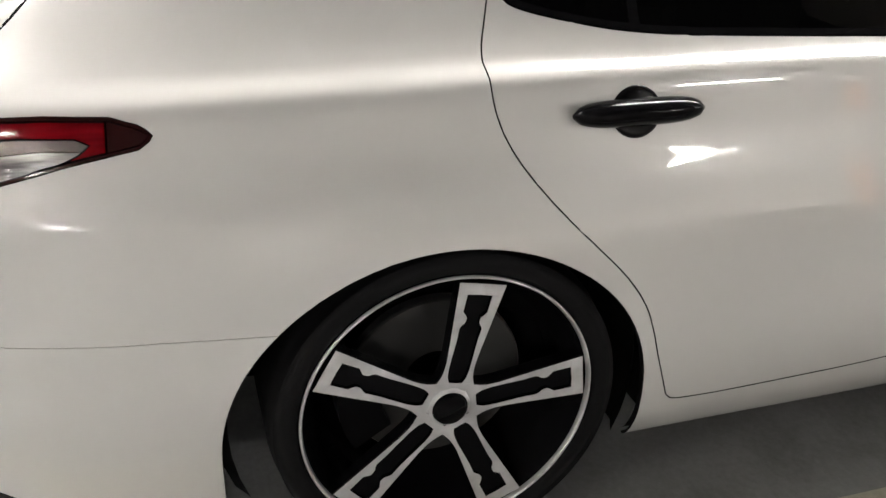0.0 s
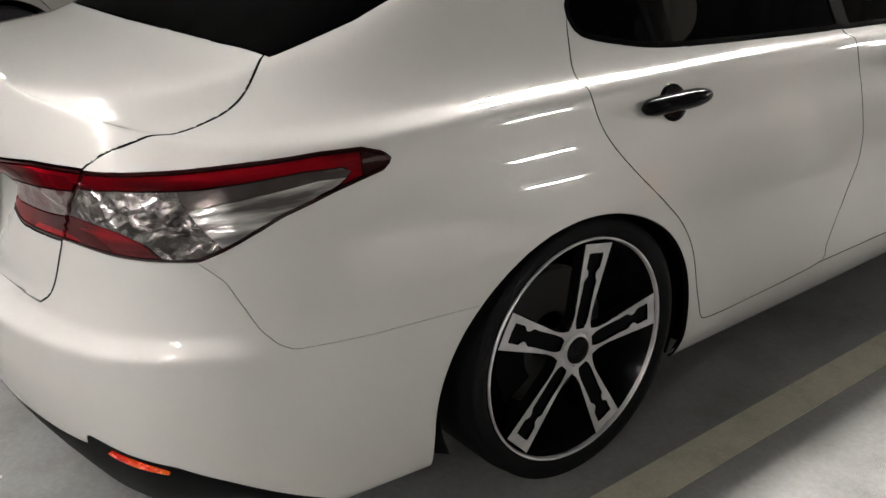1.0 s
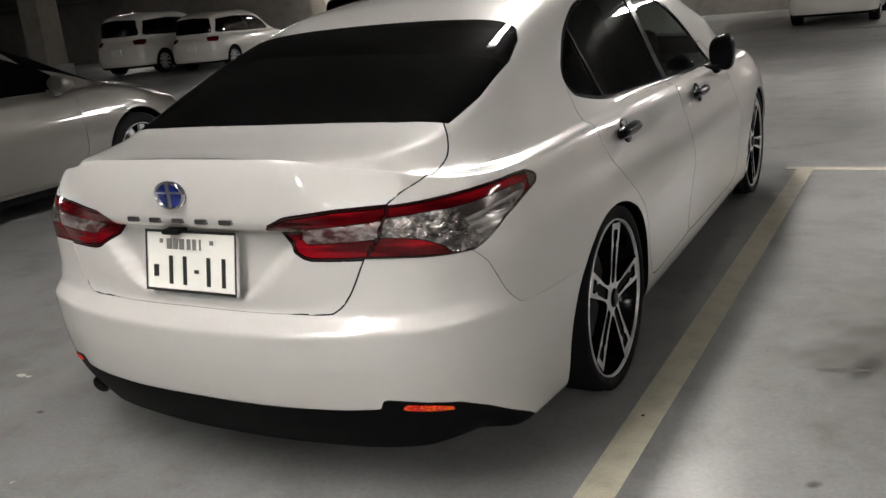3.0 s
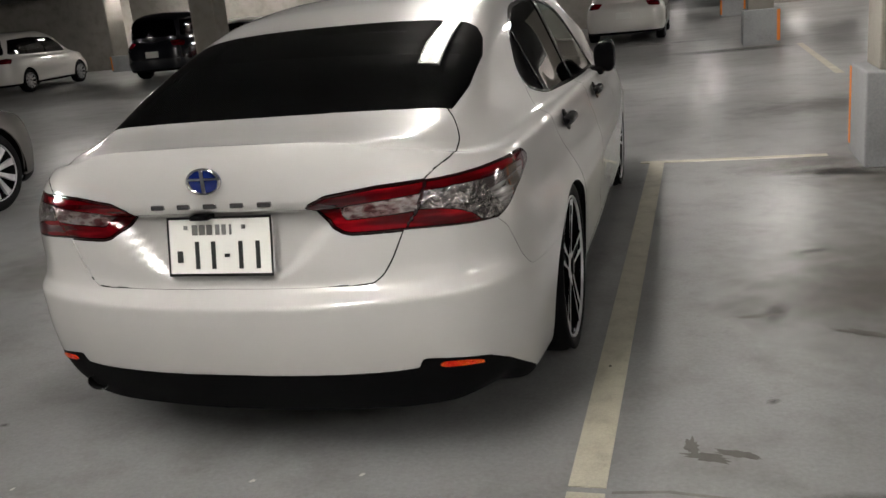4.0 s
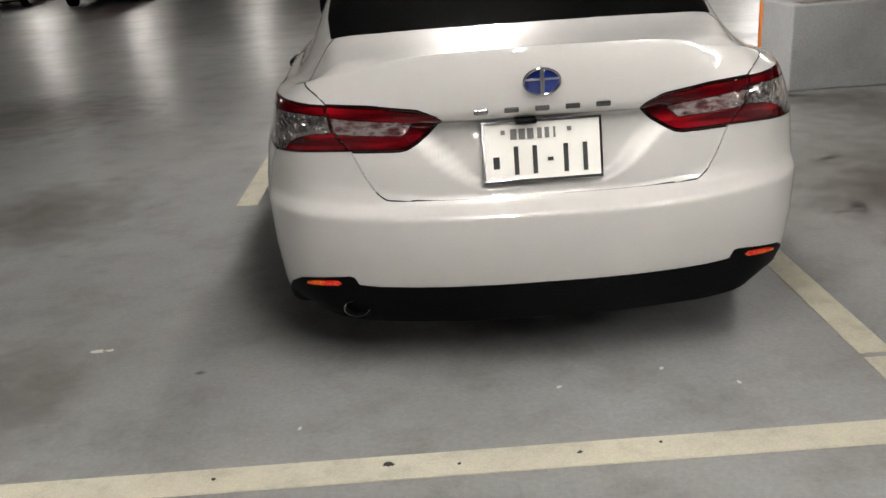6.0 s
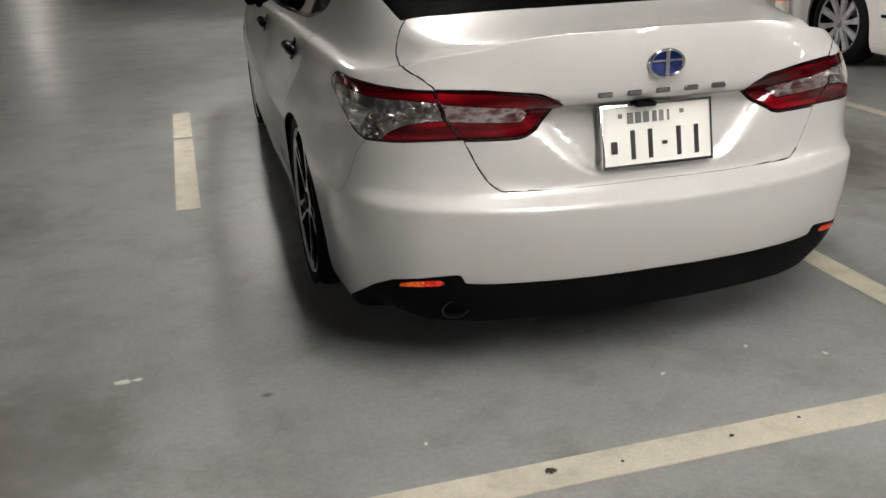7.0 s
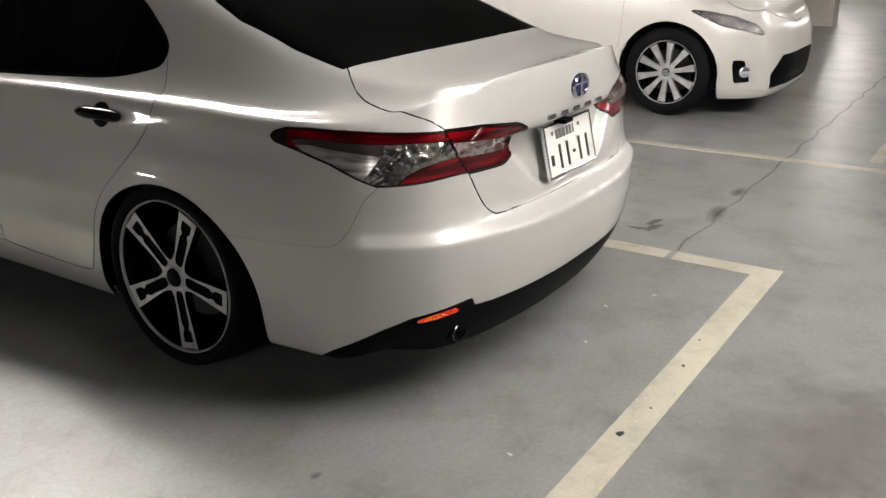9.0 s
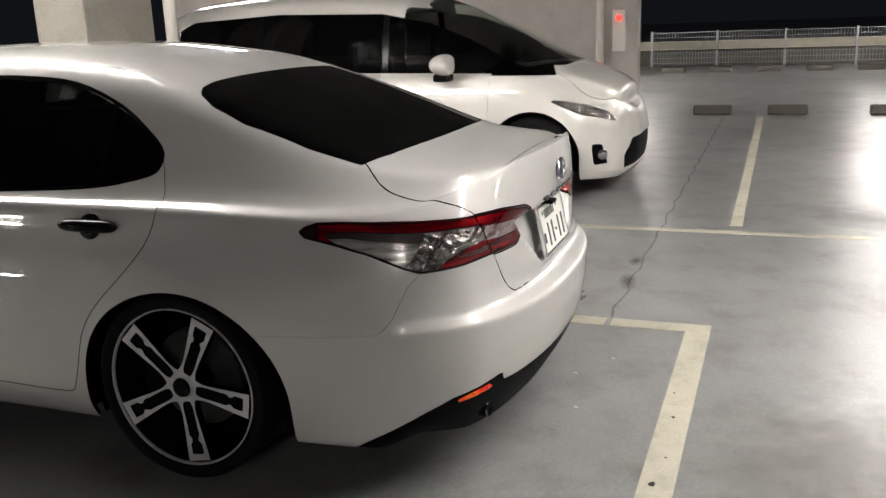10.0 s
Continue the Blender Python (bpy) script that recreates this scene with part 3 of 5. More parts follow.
def plate_recess(g):
    """The lower boot lid steps in round the number plate."""
    x, z = np.abs(g[..., 0]), g[..., 2]
    edge = np.interp(z, [0.60, 0.622, 0.65, 0.70, 0.76, 0.81], [0.0, 0.185, 0.235, 0.285, 0.345, 0.40])
    deep = np.clip((edge - x) / 0.030, 0, 1) * np.clip((z - 0.614) / 0.024, 0, 1) * np.clip((0.812 - z) / 0.006, 0, 1) * (g[..., 1] < -0.9)
    g[..., 1] += 0.028 * deep * deep * (3 - 2 * deep)
    # raised spoiler edge at the back of the deck
    y = g[..., 1]
    rise = np.clip((-0.945 - y) / 0.022, 0, 1) * np.clip((0.60 - x) / 0.14, 0, 1) * np.clip((z - 0.955) / 0.025, 0, 1)
    g[..., 2] += 0.0075 * rise * rise * (3 - 2 * rise)
    return g


def build_sedan():
    car = tagged(new("parked_sedan"), "pearl white sedan on black-pocketed alloy wheels in a parking bay", "car")
    sh = Shell(OUTLINE, STATIONS, UPPER, COUNTS, shape=plate_recess)
    side = lambda v: v[:, 0] > 0.45
    rear = lambda v: v[:, 1] < -0.4
    sh.cut("hole", "yz", arch(0, 0.28, 0.388, squash=0.945), where=side)
    sh.cut("hole", "yz", arch(2.825, 0.28, 0.385, squash=0.945), where=side)
    sh.cut("glass_rear", "xy", [(-0.05, -0.612), (0.2, -0.606), (0.45, -0.59), (0.607, -0.562), (0.627, -0.39), (0.624, -0.165), (0.60, -0.035), (0.568, 0.028), (0.52, 0.052), (0.43, 0.058), (0.2, 0.05), (-0.05, 0.045)],
           where=lambda v: v[:, 2] > 0.98)
    sh.cut("trim", "yz", WINDOW, where=side)
    inner = shrink(WINDOW, 0.013)
    sh.cut("glass_side", "yz", inner, only=("trim",), where=side)
    for lo, hi in ((1.09, 1.155), (0.325, 0.345)):
        sh.cut("trim", "yz", [(lo + 0.02, 0.85), (hi + 0.02, 0.85), (hi - 0.02, 1.35), (lo - 0.02, 1.35)], only=("glass_side",), where=side)
    sh.cut("glass_front", "yz", [(1.12, 0.8), (2.3, 0.8), (2.3, 1.4), (1.12, 1.4)], only=("glass_side",), where=side)
    sh.cut("windscreen", "xy", [(-0.05, 1.82), (0.35, 1.85), (0.55, 1.93), (0.70, 2.55), (0.45, 2.68), (-0.05, 2.74)], where=lambda v: v[:, 2] > 0.9)
    # lamps
    lamp = [(0.286, 0.824), (0.355, 0.853), (0.505, 0.868), (0.672, 0.873), (0.822, 0.877), (0.967, 0.879), (1.135, 0.878), (1.225, 0.872), (1.268, 0.857), (1.283, 0.842), (1.262, 0.826), (1.156, 0.808), (1.05, 0.785),
            (0.998, 0.767), (0.945, 0.748), (0.888, 0.731), (0.80, 0.733), (0.70, 0.737), (0.587, 0.739), (0.42, 0.738), (0.395, 0.743), (0.334, 0.777)]
    sh.cut("border", "sz", lamp)
    sh.cut("lens", "sz", shrink(lamp, 0.0055), only=("border",))
    sh.cut("clear_in", "sz", [(0.375, 0.812), (0.42, 0.820), (0.64, 0.838), (0.625, 0.793), (0.41, 0.780)], only=("lens",))
    sh.cut("clear_out", "sz", [(0.63, 0.842), (0.741, 0.847), (0.906, 0.846), (1.10, 0.850), (1.175, 0.845), (1.20, 0.834), (1.156, 0.815), (1.05, 0.790), (0.998, 0.772), (0.945, 0.753), (0.89, 0.737),
                               (0.83, 0.738), (0.80, 0.762), (0.75, 0.782), (0.69, 0.792), (0.61, 0.797)], only=("lens",))
    sh.cut("chamber", "sz", [(0.88, 0.815), (0.943, 0.821), (1.033, 0.826), (1.124, 0.832), (1.23, 0.824), (1.3, 0.80), (1.3, 0.70), (0.945, 0.70), (0.937, 0.748), (0.913, 0.774), (0.889, 0.802)], only=("clear_out",))
    sh.cut("strip", "sz", [(0.865, 0.86), (0.865, 0.832), (0.882, 0.8155), (0.943, 0.8215), (1.033, 0.8265), (1.124, 0.8325), (1.26, 0.82), (1.26, 0.86)], only=("clear_out",))
    sh.cut("divider", "sz", [(0.662, 0.95), (0.645, 0.868), (0.625, 0.826), (0.608, 0.789), (0.568, 0.732), (0.565, 0.70), (0.573, 0.70), (0.577, 0.732), (0.619, 0.789), (0.637, 0.826), (0.656, 0.868), (0.672, 0.95)], only=("lens", "clear_in", "clear_out", "border"))
    sh.cut("tip", "sz", [(1.21, 0.70), (1.225, 0.95), (1.35, 0.95), (1.35, 0.70)], only=("lens",))
    on_lid = [(0.2, 0.95), (0.667, 0.95), (0.650, 0.868), (0.631, 0.826), (0.613, 0.789), (0.573, 0.732), (0.569, 0.70), (0.2, 0.70)]
    for a in ("lens", "clear_in", "clear_out", "border"):
        sh.cut(a + "_lid", "sz", on_lid, only=(a,))
    # panels
    deck_edge = [(0.590, -0.545), (0.598, -0.569), (0.619, -0.595), (0.635, -0.622), (0.647, -0.650), (0.656, -0.685), (0.663, -0.740), (0.672, -0.800), (0.671, -0.835), (0.661, -0.862), (0.649, -0.879), (0.634, -0.893), (0.609, -0.909), (0.58, -0.93)]
    sh.cut("lid", "xy", [(-0.05, -0.50), (0.56, -0.50)] + catmull(deck_edge, 5).tolist() + [(-0.05, -0.93)], where=lambda v: (v[:, 2] > 0.895) & (v[:, 1] < -0.48))
    lid_edge = [(0.660, 0.918), (0.648, 0.906), (0.634, 0.896), (0.620, 0.884), (0.609, 0.871), (0.598, 0.845), (0.582, 0.806), (0.545, 0.735), (0.512, 0.664), (0.485, 0.622), (0.462, 0.602), (0.430, 0.594), (0.257, 0.592), (-0.05, 0.592)]
    sh.cut("lid", "xz", [(-0.05, 1.12), (0.63, 1.12), (0.63, 0.945)] + catmull(lid_edge, 5).tolist(), where=lambda v: v[:, 1] < -0.878)
    sh.cut("diffuser", "sz", [(-0.1, 0.338), (0.5, 0.334), (0.575, 0.337), (0.588, 0.367), (0.65, 0.360), (0.735, 0.349), (0.80, 0.338), (0.89, 0.30), (0.97, 0.258), (1.075, 0.204), (1.13, 0.17), (1.13, 0), (-0.1, 0)])
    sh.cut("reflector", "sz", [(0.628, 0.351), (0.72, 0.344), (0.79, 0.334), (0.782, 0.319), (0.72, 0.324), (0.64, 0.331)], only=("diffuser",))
    sh.cut("bumper", "sz", [(-0.1, 0.76), (0.86, 0.76), (0.888, 0.731), (0.932, 0.695), (0.981, 0.601), (1.010, 0.568), (1.037, 0.553), (1.194, 0.540), (1.47, 0.528), (1.47, 0), (-0.1, 0)])
    door_r = [(0.100, 1.03), (0.085, 0.97), (0.072, 0.917), (0.078, 0.848), (0.108, 0.780), (0.164, 0.708), (0.229, 0.641), (0.311, 0.557), (0.368, 0.474), (0.410, 0.362), (0.432, 0.300), (0.445, 0.268), (0.475, 0.258),
              (0.63, 0.257), (0.99, 0.272), (1.005, 0.312), (1.048, 0.460), (1.087, 0.618), (1.119, 0.766), (1.12, 1.0), (0.6, 1.1)]
    sh.cut("door_r", "yz", catmull(door_r[:-2], 4).tolist() + door_r[-2:], where=side)
    door_f = [(1.119, 1.0), (1.119, 0.766), (1.087, 0.618), (1.048, 0.460), (1.005, 0.312), (0.99, 0.272), (1.4, 0.268), (1.98, 0.265), (2.12, 0.30), (2.16, 0.5), (2.16, 0.9), (2.0, 1.0)]
    sh.cut("door_f", "yz", door_f, where=side)
    sh.cut("fender", "yz", [(2.13, 0.0), (2.17, 0.5), (2.17, 0.93), (2.6, 0.97), (3.4, 0.7), (3.4, 0.0)], where=lambda v: (v[:, 0] > 0.62))
    part("body_shell", sh.panel("body_shell", ("body",), M_PEARL, gap=0.0008, lip=0.006, edge=M_UNDER_AND_GAPS), car)
    # Black sheet added just inside the panels so that their gaps look shaded.
    solid = tuple({l for f, l in sh.F} - {"hole", "lid", "lens_lid", "border_lid", "clear_in_lid", "clear_out_lid", "glass_rear", "glass_side", "glass_front", "windscreen", "trim"})
    part("gap_shade_backing", sh.panel("gap_shade_backing", solid, M_UNDER_AND_GAPS, gap=-0.001, lip=0, shift=-0.013), car, "black sheet added behind the panels to darken their gaps")
    lid = part("boot_lid", sh.panel("boot_lid", ("lid",), M_PEARL, gap=0.0038, lip=0.02, edge=M_UNDER_AND_GAPS), car)
    part("rear_bumper", sh.panel("rear_bumper", ("bumper",), M_PEARL, gap=0.0005), car)
    part("rear_diffuser", sh.panel("rear_diffuser", ("diffuser",), M_BLACK, lip=0.03), car, "matt black lower bumper")
    part("rear_window", sh.panel("rear_window", ("glass_rear",), M_TINT, gap=0.003), car, "black privacy glass")
    part("windscreen", sh.panel("windscreen", ("windscreen",), M_CLEARGLASS, lip=0), car)
    for sd in (1, -1):
        part("window_trim", sh.panel("window_trim", ("trim",), M_GLOSS, sd, gap=0.0015), car, "gloss black window surround")
        part("rear_side_window", sh.panel("rear_side_window", ("glass_side",), M_TINT, sd, gap=0.0, shift=-0.004), car)
        part("front_side_window", sh.panel("front_side_window", ("glass_front",), M_CLEARGLASS, sd, gap=0.0, lip=0, shift=-0.004), car)
        rd = part("rear_door", sh.panel("rear_door", ("door_r",), M_PEARL, sd, gap=0.0018, lip=0.02, edge=M_UNDER_AND_GAPS), car)
        fd = part("front_door", sh.panel("front_door", ("door_f",), M_PEARL, sd, gap=0.0018, lip=0.02, edge=M_UNDER_AND_GAPS), car)
        part("front_fender", sh.panel("front_fender", ("fender",), M_PEARL, sd), car)
        part("bumper_reflector", sh.panel("bumper_reflector", ("reflector",), M_REFLECTOR, sd, gap=0.001, shift=0.003), car, "red bumper reflector, its amber glow added by emission")
        for host, tail in ((car, ""), (lid, "_lid")):
            t = part("tail_lamp", sh.panel("tail_lamp", ("lens" + tail,), M_LENS_RED, sd, gap=0.0022, lip=0.012), host, "dark red lamp lens")
            t = host if host is lid else t
            part("lamp_rim", sh.panel("lamp_rim", ("border" + tail,), M_SMOKE, sd, gap=0.001, lip=0.02), host)
            if any(l == "clear_out" + tail for f, l in sh.F):
                part("clear_lens", sh.panel("clear_lens", (("clear_out",) if host is car else ("clear_out_lid",)), M_LENS_CLEAR, sd, gap=0.0006, lip=0.01), t, "clear faceted lamp lens")
        part("lamp_bar", sh.panel("lamp_bar", ("clear_in_lid",), M_LENS_BAR, sd, gap=0.0006, lip=0.01), lid, "pale lamp bar")
        part("lamp_chamber", sh.panel("lamp_chamber", ("chamber",), M_LENS_GREY, sd, gap=0.0004, lip=0.01), car, "smooth grey clear lamp chamber")
        part("lamp_tip", sh.panel("lamp_tip", ("tip",), M_SMOKE, sd, gap=0.001), car)
        part("lamp_strip", sh.panel("lamp_strip", ("strip",), M_LENS_STRIP, sd, gap=0.0004, lip=0.01), car, "dark silver strip inside the lamp")
        # Solid dark strip in place of the shaded gap between the lamp halves.
        part("lamp_divider", sh.panel("lamp_divider", ("divider",), M_SMOKE, sd, gap=0.0004, lip=0.01, shift=-0.004), car, "dark strip painted in as the shaded gap between the lamp halves")
        for door, y, z, x in ((rd, 0.322, 0.832, 0.823), (fd, 1.40, 0.815, 0.822)):
            flip = pose(0, 0, 0) if sd > 0 else pose(0, 0, 0, 0, 0, 180)
            mm = pose(sd * x, y, z, 0, -16 * sd, 0) @ flip
            part("handle_cup", disc_mesh("handle_cup", 0.046, 0.006, M_GLOSS, 32, 0.95), door, m=mm @ pose(0.004, 0, 0))
            h = part("door_handle", from_bm("door_handle", rounded_bar(0.238, 0.046, 0.032, 18), M_HANDLE, True), door, "gloss black door handle", mm @ pose(0.016, 0, 0.0))
        # mirror
        bm = bmesh.new()
        bmesh.ops.create_uvsphere(bm, u_segments=20, v_segments=12, radius=1.0)
        for v in bm.verts:
            v.co = Vector([math.copysign(abs(c) ** 0.7, c) for c in v.co])
            v.co = Vector((v.co.x * 0.060, max(v.co.y, -0.55) * 0.075, v.co.z * 0.086 * (1 + 0.15 * v.co.x)))
        box(bm, (-0.10, -0.05, -0.10), (-0.005, 0.05, -0.05), 0.012)
        mirror = part("door_mirror", from_bm("door_mirror", bm, M_HANDLE, True), fd, "gloss black door mirror", pose(sd * 0.832, 1.90, 0.945) @ (pose(0, 0, 0) if sd > 0 else Matrix.Scale(-1, 4, (1, 0, 0))))
        # wheel housings
        for cy in (0, 2.825):
            out = 0.845 if cy == 0 else 0.77
            v, f = lathe([(0.375, out), (0.40, out - 0.045), (0.40, 0.50), (0.05, 0.50)], 48)
            f = [q for q in f if min(v[i][2] for i in q) > -0.19]
            part("wheel_liner", mesh_of("wheel_liner", [(sd * x, y, z) for x, y, z in v], f, M_UNDER_AND_GAPS), car, m=pose(0, cy, 0.33))
    # underbody and cabin floor
    bm = bmesh.new()
    box(bm, (-0.66, -0.86, 0.23), (0.66, -0.44, 0.30))
    box(bm, (-0.5, -0.44, 0.20), (0.5, 3.3, 0.27))
    box(bm, (-0.80, 0.45, 0.17), (0.80, 2.38, 0.24))
    part("underbody", from_bm("underbody", bm, M_UNDER_AND_GAPS), car)
    part("parcel_shelf", boxed("parcel_shelf", (-0.66, -0.5, 0.80), (0.66, 0.25, 0.93), M_UNDER_AND_GAPS), car)
    part("rear_seat", boxed("rear_seat", (-0.60, 0.30, 0.26), (0.60, 0.50, 0.98), M_UNDER_AND_GAPS, 0.04), car)
    for x in (-0.38, 0.38):
        part("front_seat", boxed("front_seat", (x - 0.24, 1.40, 0.26), (x + 0.24, 1.55, 1.10), M_UNDER_AND_GAPS, 0.05), car)
    part("dashboard", boxed("dashboard", (-0.70, 2.15, 0.26), (0.70, 2.6, 0.88), M_UNDER_AND_GAPS, 0.05), car)
    # wheels
    for sd, cy, turn in ((1, 0, 79), (1, 2.825, 60), (-1, 0, -100), (-1, 2.825, 20)):
        face = 0.868 if cy == 0 else 0.812
        m = pose(face, cy + 0.008, 0.320) if sd > 0 else pose(-face, cy + 0.008, 0.320, 0, 0, 180)
        wheel(car, m, turn if sd > 0 else 180 - turn, (M_ALLOY,), 0.320, rim=0.2675)
    # boot lid badge row, emblem and plate
    for k in range(5):
        w = 0.020
        part("badge_bar", boxed("badge_bar", (-0.17 + 0.085 * k - w, -1.036, 0.836), (-0.17 + 0.085 * k + w, -1.022, 0.850), M_BADGE, 0.002), lid, "small dark chrome badge bar")
    def oval_ring(rx, rz, w, d, cz=0.0, n=44):
        """A raised oval ring in the y-z plane, facing +x."""
        bm = bmesh.new()
        prev = first = None
        for k in range(n):
            c, q = math.cos(2 * math.pi * k / n), math.sin(2 * math.pi * k / n)
            ring = [bm.verts.new((x, (rx + o) * c, cz + (rz + o) * q)) for x, o in ((0.0, w), (d, w * 0.55), (d, -w * 0.55), (0.0, -w))]
            if prev:
                for i in range(3):
                    bm.faces.new([prev[i], ring[i], ring[i + 1], prev[i + 1]])
            first = first or ring
            prev = ring
        for i in range(3):
            bm.faces.new([prev[i], first[i], first[i + 1], prev[i + 1]])
        return bm

    e = part("emblem", disc_mesh("emblem", 0.053, 0.008, M_BLUE, 40, 0.72), lid, "oval chrome and blue emblem", pose(0, -1.036, 0.917, 0, 0, -90))
    part("emblem_ring", from_bm("emblem_ring", oval_ring(0.050, 0.0355, 0.0042, 0.008), M_CHROME, True), e, "chrome oval ring", pose(0.005, 0, 0))
    part("emblem_bar", boxed("emblem_bar", (0.006, -0.046, 0.004), (0.012, 0.046, 0.011), M_CHROME, 0.0015), e, "plain chrome bar")
    part("emblem_bar", boxed("emblem_bar", (0.006, -0.006, -0.033), (0.0135, 0.006, 0.033), M_CHROME, 0.0015), e, "plain chrome bar")
    tilt = math.degrees(math.atan2(0.035, 0.165))
    plate = part("number_plate", boxed("number_plate", (-0.165, -0.004, -0.0825), (0.165, 0.003, 0.0825), M_PLATE, 0.0015), lid, "white number plate with black bars", pose(0, -1.008, 0.719, -tilt))
    bm = bmesh.new()
    for lo, hi in (((-0.170, -0.0875), (0.170, -0.079)), ((-0.170, 0.079), (0.170, 0.0875)), ((-0.170, -0.079), (-0.163, 0.079)), ((0.163, -0.079), (0.170, 0.079))):
        box(bm, (lo[0], -0.009, lo[1]), (hi[0], 0.004, hi[1]), 0.0015)
    part("plate_frame", from_bm("plate_frame", bm, M_CHROME), plate, "thin chrome plate frame")
    for x, z, w, h in ((-0.075, -0.026, 0.0065, 0.040), (-0.022, -0.026, 0.0065, 0.040), (0.066, -0.026, 0.0065, 0.040), (0.121, -0.026, 0.0065, 0.040), (0.022, -0.027, 0.008, 0.005), (-0.132, -0.030, 0.009, 0.017),
                       (-0.080, 0.048, 0.009, 0.015), (-0.056, 0.048, 0.009, 0.015), (-0.032, 0.048, 0.009, 0.015), (-0.006, 0.048, 0.0065, 0.015), (0.015, 0.048, 0.0065, 0.015), (0.036, 0.048, 0.003, 0.015), (0.078, 0.055, 0.006, 0.006), (-0.11, 0.055, 0.006, 0.006)):
        part("plate_bar", boxed("plate_bar", (x - w, -0.0062, z - h), (x + w, -0.003, z + h), M_INK if z < 0 else M_INK_THIN), plate)
    part("boot_release", boxed("boot_release", (-0.075, -1.030, 0.800), (-0.015, -0.985, 0.814), M_BLACK, 0.004), lid, "small black boot release under the lip")
    v, f = lathe([(0.034, -0.012), (0.0375, 0.0), (0.0395, 0.0), (0.0405, -0.004), (0.0405, -0.20), (0.034, -0.20), (0.034, -0.012)], 36)
    pipe_end = part("tail_pipe", mesh_of("tail_pipe", [(x, y, z * 0.70) for x, y, z in v], f, M_UNDER_AND_GAPS, True), car, "oval black exhaust pipe", pose(-0.577, -0.945, 0.244, 0, 0, -90))
    v, f = lathe([(0.0375, 0.0012), (0.0395, 0.0016), (0.0408, -0.003)], 36)
    part("pipe_rim", mesh_of("pipe_rim", [(x, y, z * 0.70) for x, y, z in v], f, M_BADGE, True), pipe_end, "thin chrome pipe rim")
    return car, sh


sedan, shell = build_sedan()
# ---------------------------------------------------------------- the hall
structure("ground", (-60, -40, -0.2), (120, 120, 0), M_FLOOR, "grey coated concrete parking floor with a dull shine", category="floor")
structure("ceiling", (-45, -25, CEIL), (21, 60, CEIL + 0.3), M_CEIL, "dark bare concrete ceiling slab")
structure("wall_north", (-45, 24.0, 0), (-1.6, 24.3, CEIL), M_WALL_GREY, "pale painted concrete wall behind parked cars", category="wall")
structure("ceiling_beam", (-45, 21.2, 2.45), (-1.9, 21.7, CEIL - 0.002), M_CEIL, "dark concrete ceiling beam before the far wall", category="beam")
structure("wall_north_east", (3.6, 30.0, 0), (21, 30.3, CEIL), M_WALL, "pale painted concrete wall", category="wall")
structure("wall_passage", (-1.9, 24.3, 0), (-1.6, 60, CEIL), M_WALL, "painted wall of a dark passage", category="wall")
structure("wall_passage_end", (-1.6, 60, 0), (21, 60.3, CEIL), M_COLUMN, "dark concrete wall closing the passage", category="wall")
structure("wall_west", (-45.3, -25, 0), (-45, 24.3, CEIL), M_WALL, "pale painted concrete wall", category="wall")
structure("wall_south", (-45, -25.3, 0), (21, -25, CEIL), M_COLUMN, "bare concrete wall", category="wall")
# lift lobby block beyond the minivan
structure("lobby_wall", (10.6, 0.26, 0), (10.9, 8.5, CEIL), M_WALL, "light grey panelled lobby wall", category="wall")


def line(lo, hi):
    return tagged(new("bay_line", boxed("bay_line", (*lo, 0.0), (*hi, 0.003), M_LINE)), "worn cream painted parking bay line", "line", "parking bay lines", "structure")


line((0.967, -1.02), (1.073, 3.50))
line((0.967, -1.40), (1.073, -1.05))
line((-5.5, -1.51), (1.073, -1.40))
line((-1.365, 1.08), (-1.25, 2.55))
line((-1.365, 2.62), (-1.25, 3.4))
line((0.90, 3.50), (2.2, 3.58))
line((2.96, -2.4), (3.04, 2.8))
line((3.2, -1.56), (9.9, -1.48))
line((2.9, 8.5), (3.0, 13.2))


def column(x0, y0, x1, y1, base=0.62, tape=((-1, -1), (1, -1))):
    """A square column; tape names the corners of its guard that carry orange tape."""
    ob = tagged(new("column", boxed("column", (x0, y0, base), (x1, y1, CEIL), M_COLUMN, 0.012)), "square bare concrete column on a grey guard", "column", "columns")
    gx, gy = (x0 - 0.09, x1 + 0.09), (y0 - 0.09, y1 + 0.09)
    part("guard", boxed("guard", (gx[0], gy[0], 0), (gx[1], gy[1], base), M_GUARD, 0.012), ob, "grey painted concrete guard")
    for sx, sy in tape:
        cx, cy = gx[sx > 0], gy[sy > 0]
        bm = bmesh.new()
        box(bm, (min(cx + 0.004 * sx, cx - 0.05 * sx), min(cy + 0.004 * sy, cy - 0.004 * sy), 0.06), (max(cx + 0.004 * sx, cx - 0.05 * sx), max(cy + 0.004 * sy, cy - 0.004 * sy), base - 0.02))
        box(bm, (min(cx + 0.004 * sx, cx - 0.004 * sx), min(cy + 0.004 * sy, cy - 0.06 * sy), 0.06), (max(cx + 0.004 * sx, cx - 0.004 * sx), max(cy + 0.004 * sy, cy - 0.06 * sy), base - 0.02))
        part("edge_tape", from_bm("edge_tape", bm, M_ORANGE), ob, "orange reflective corner tape")
    return ob


column(2.45, 3.14, 3.25, 3.61, tape=((-1, 1), (1, -1)))
column(2.15, 13.5, 2.57, 14.0, 0.6, ((1, -1),))
column(2.0, 24.2, 2.5, 24.7, 0.6)
column(-9.9, 15.7, -9.3, 16.3, 0.5)
column(-21.6, 14.8, -20.8, 15.5, 0.5)
column(-5.6, 22.6, -5.1, 23.1, 0.5)
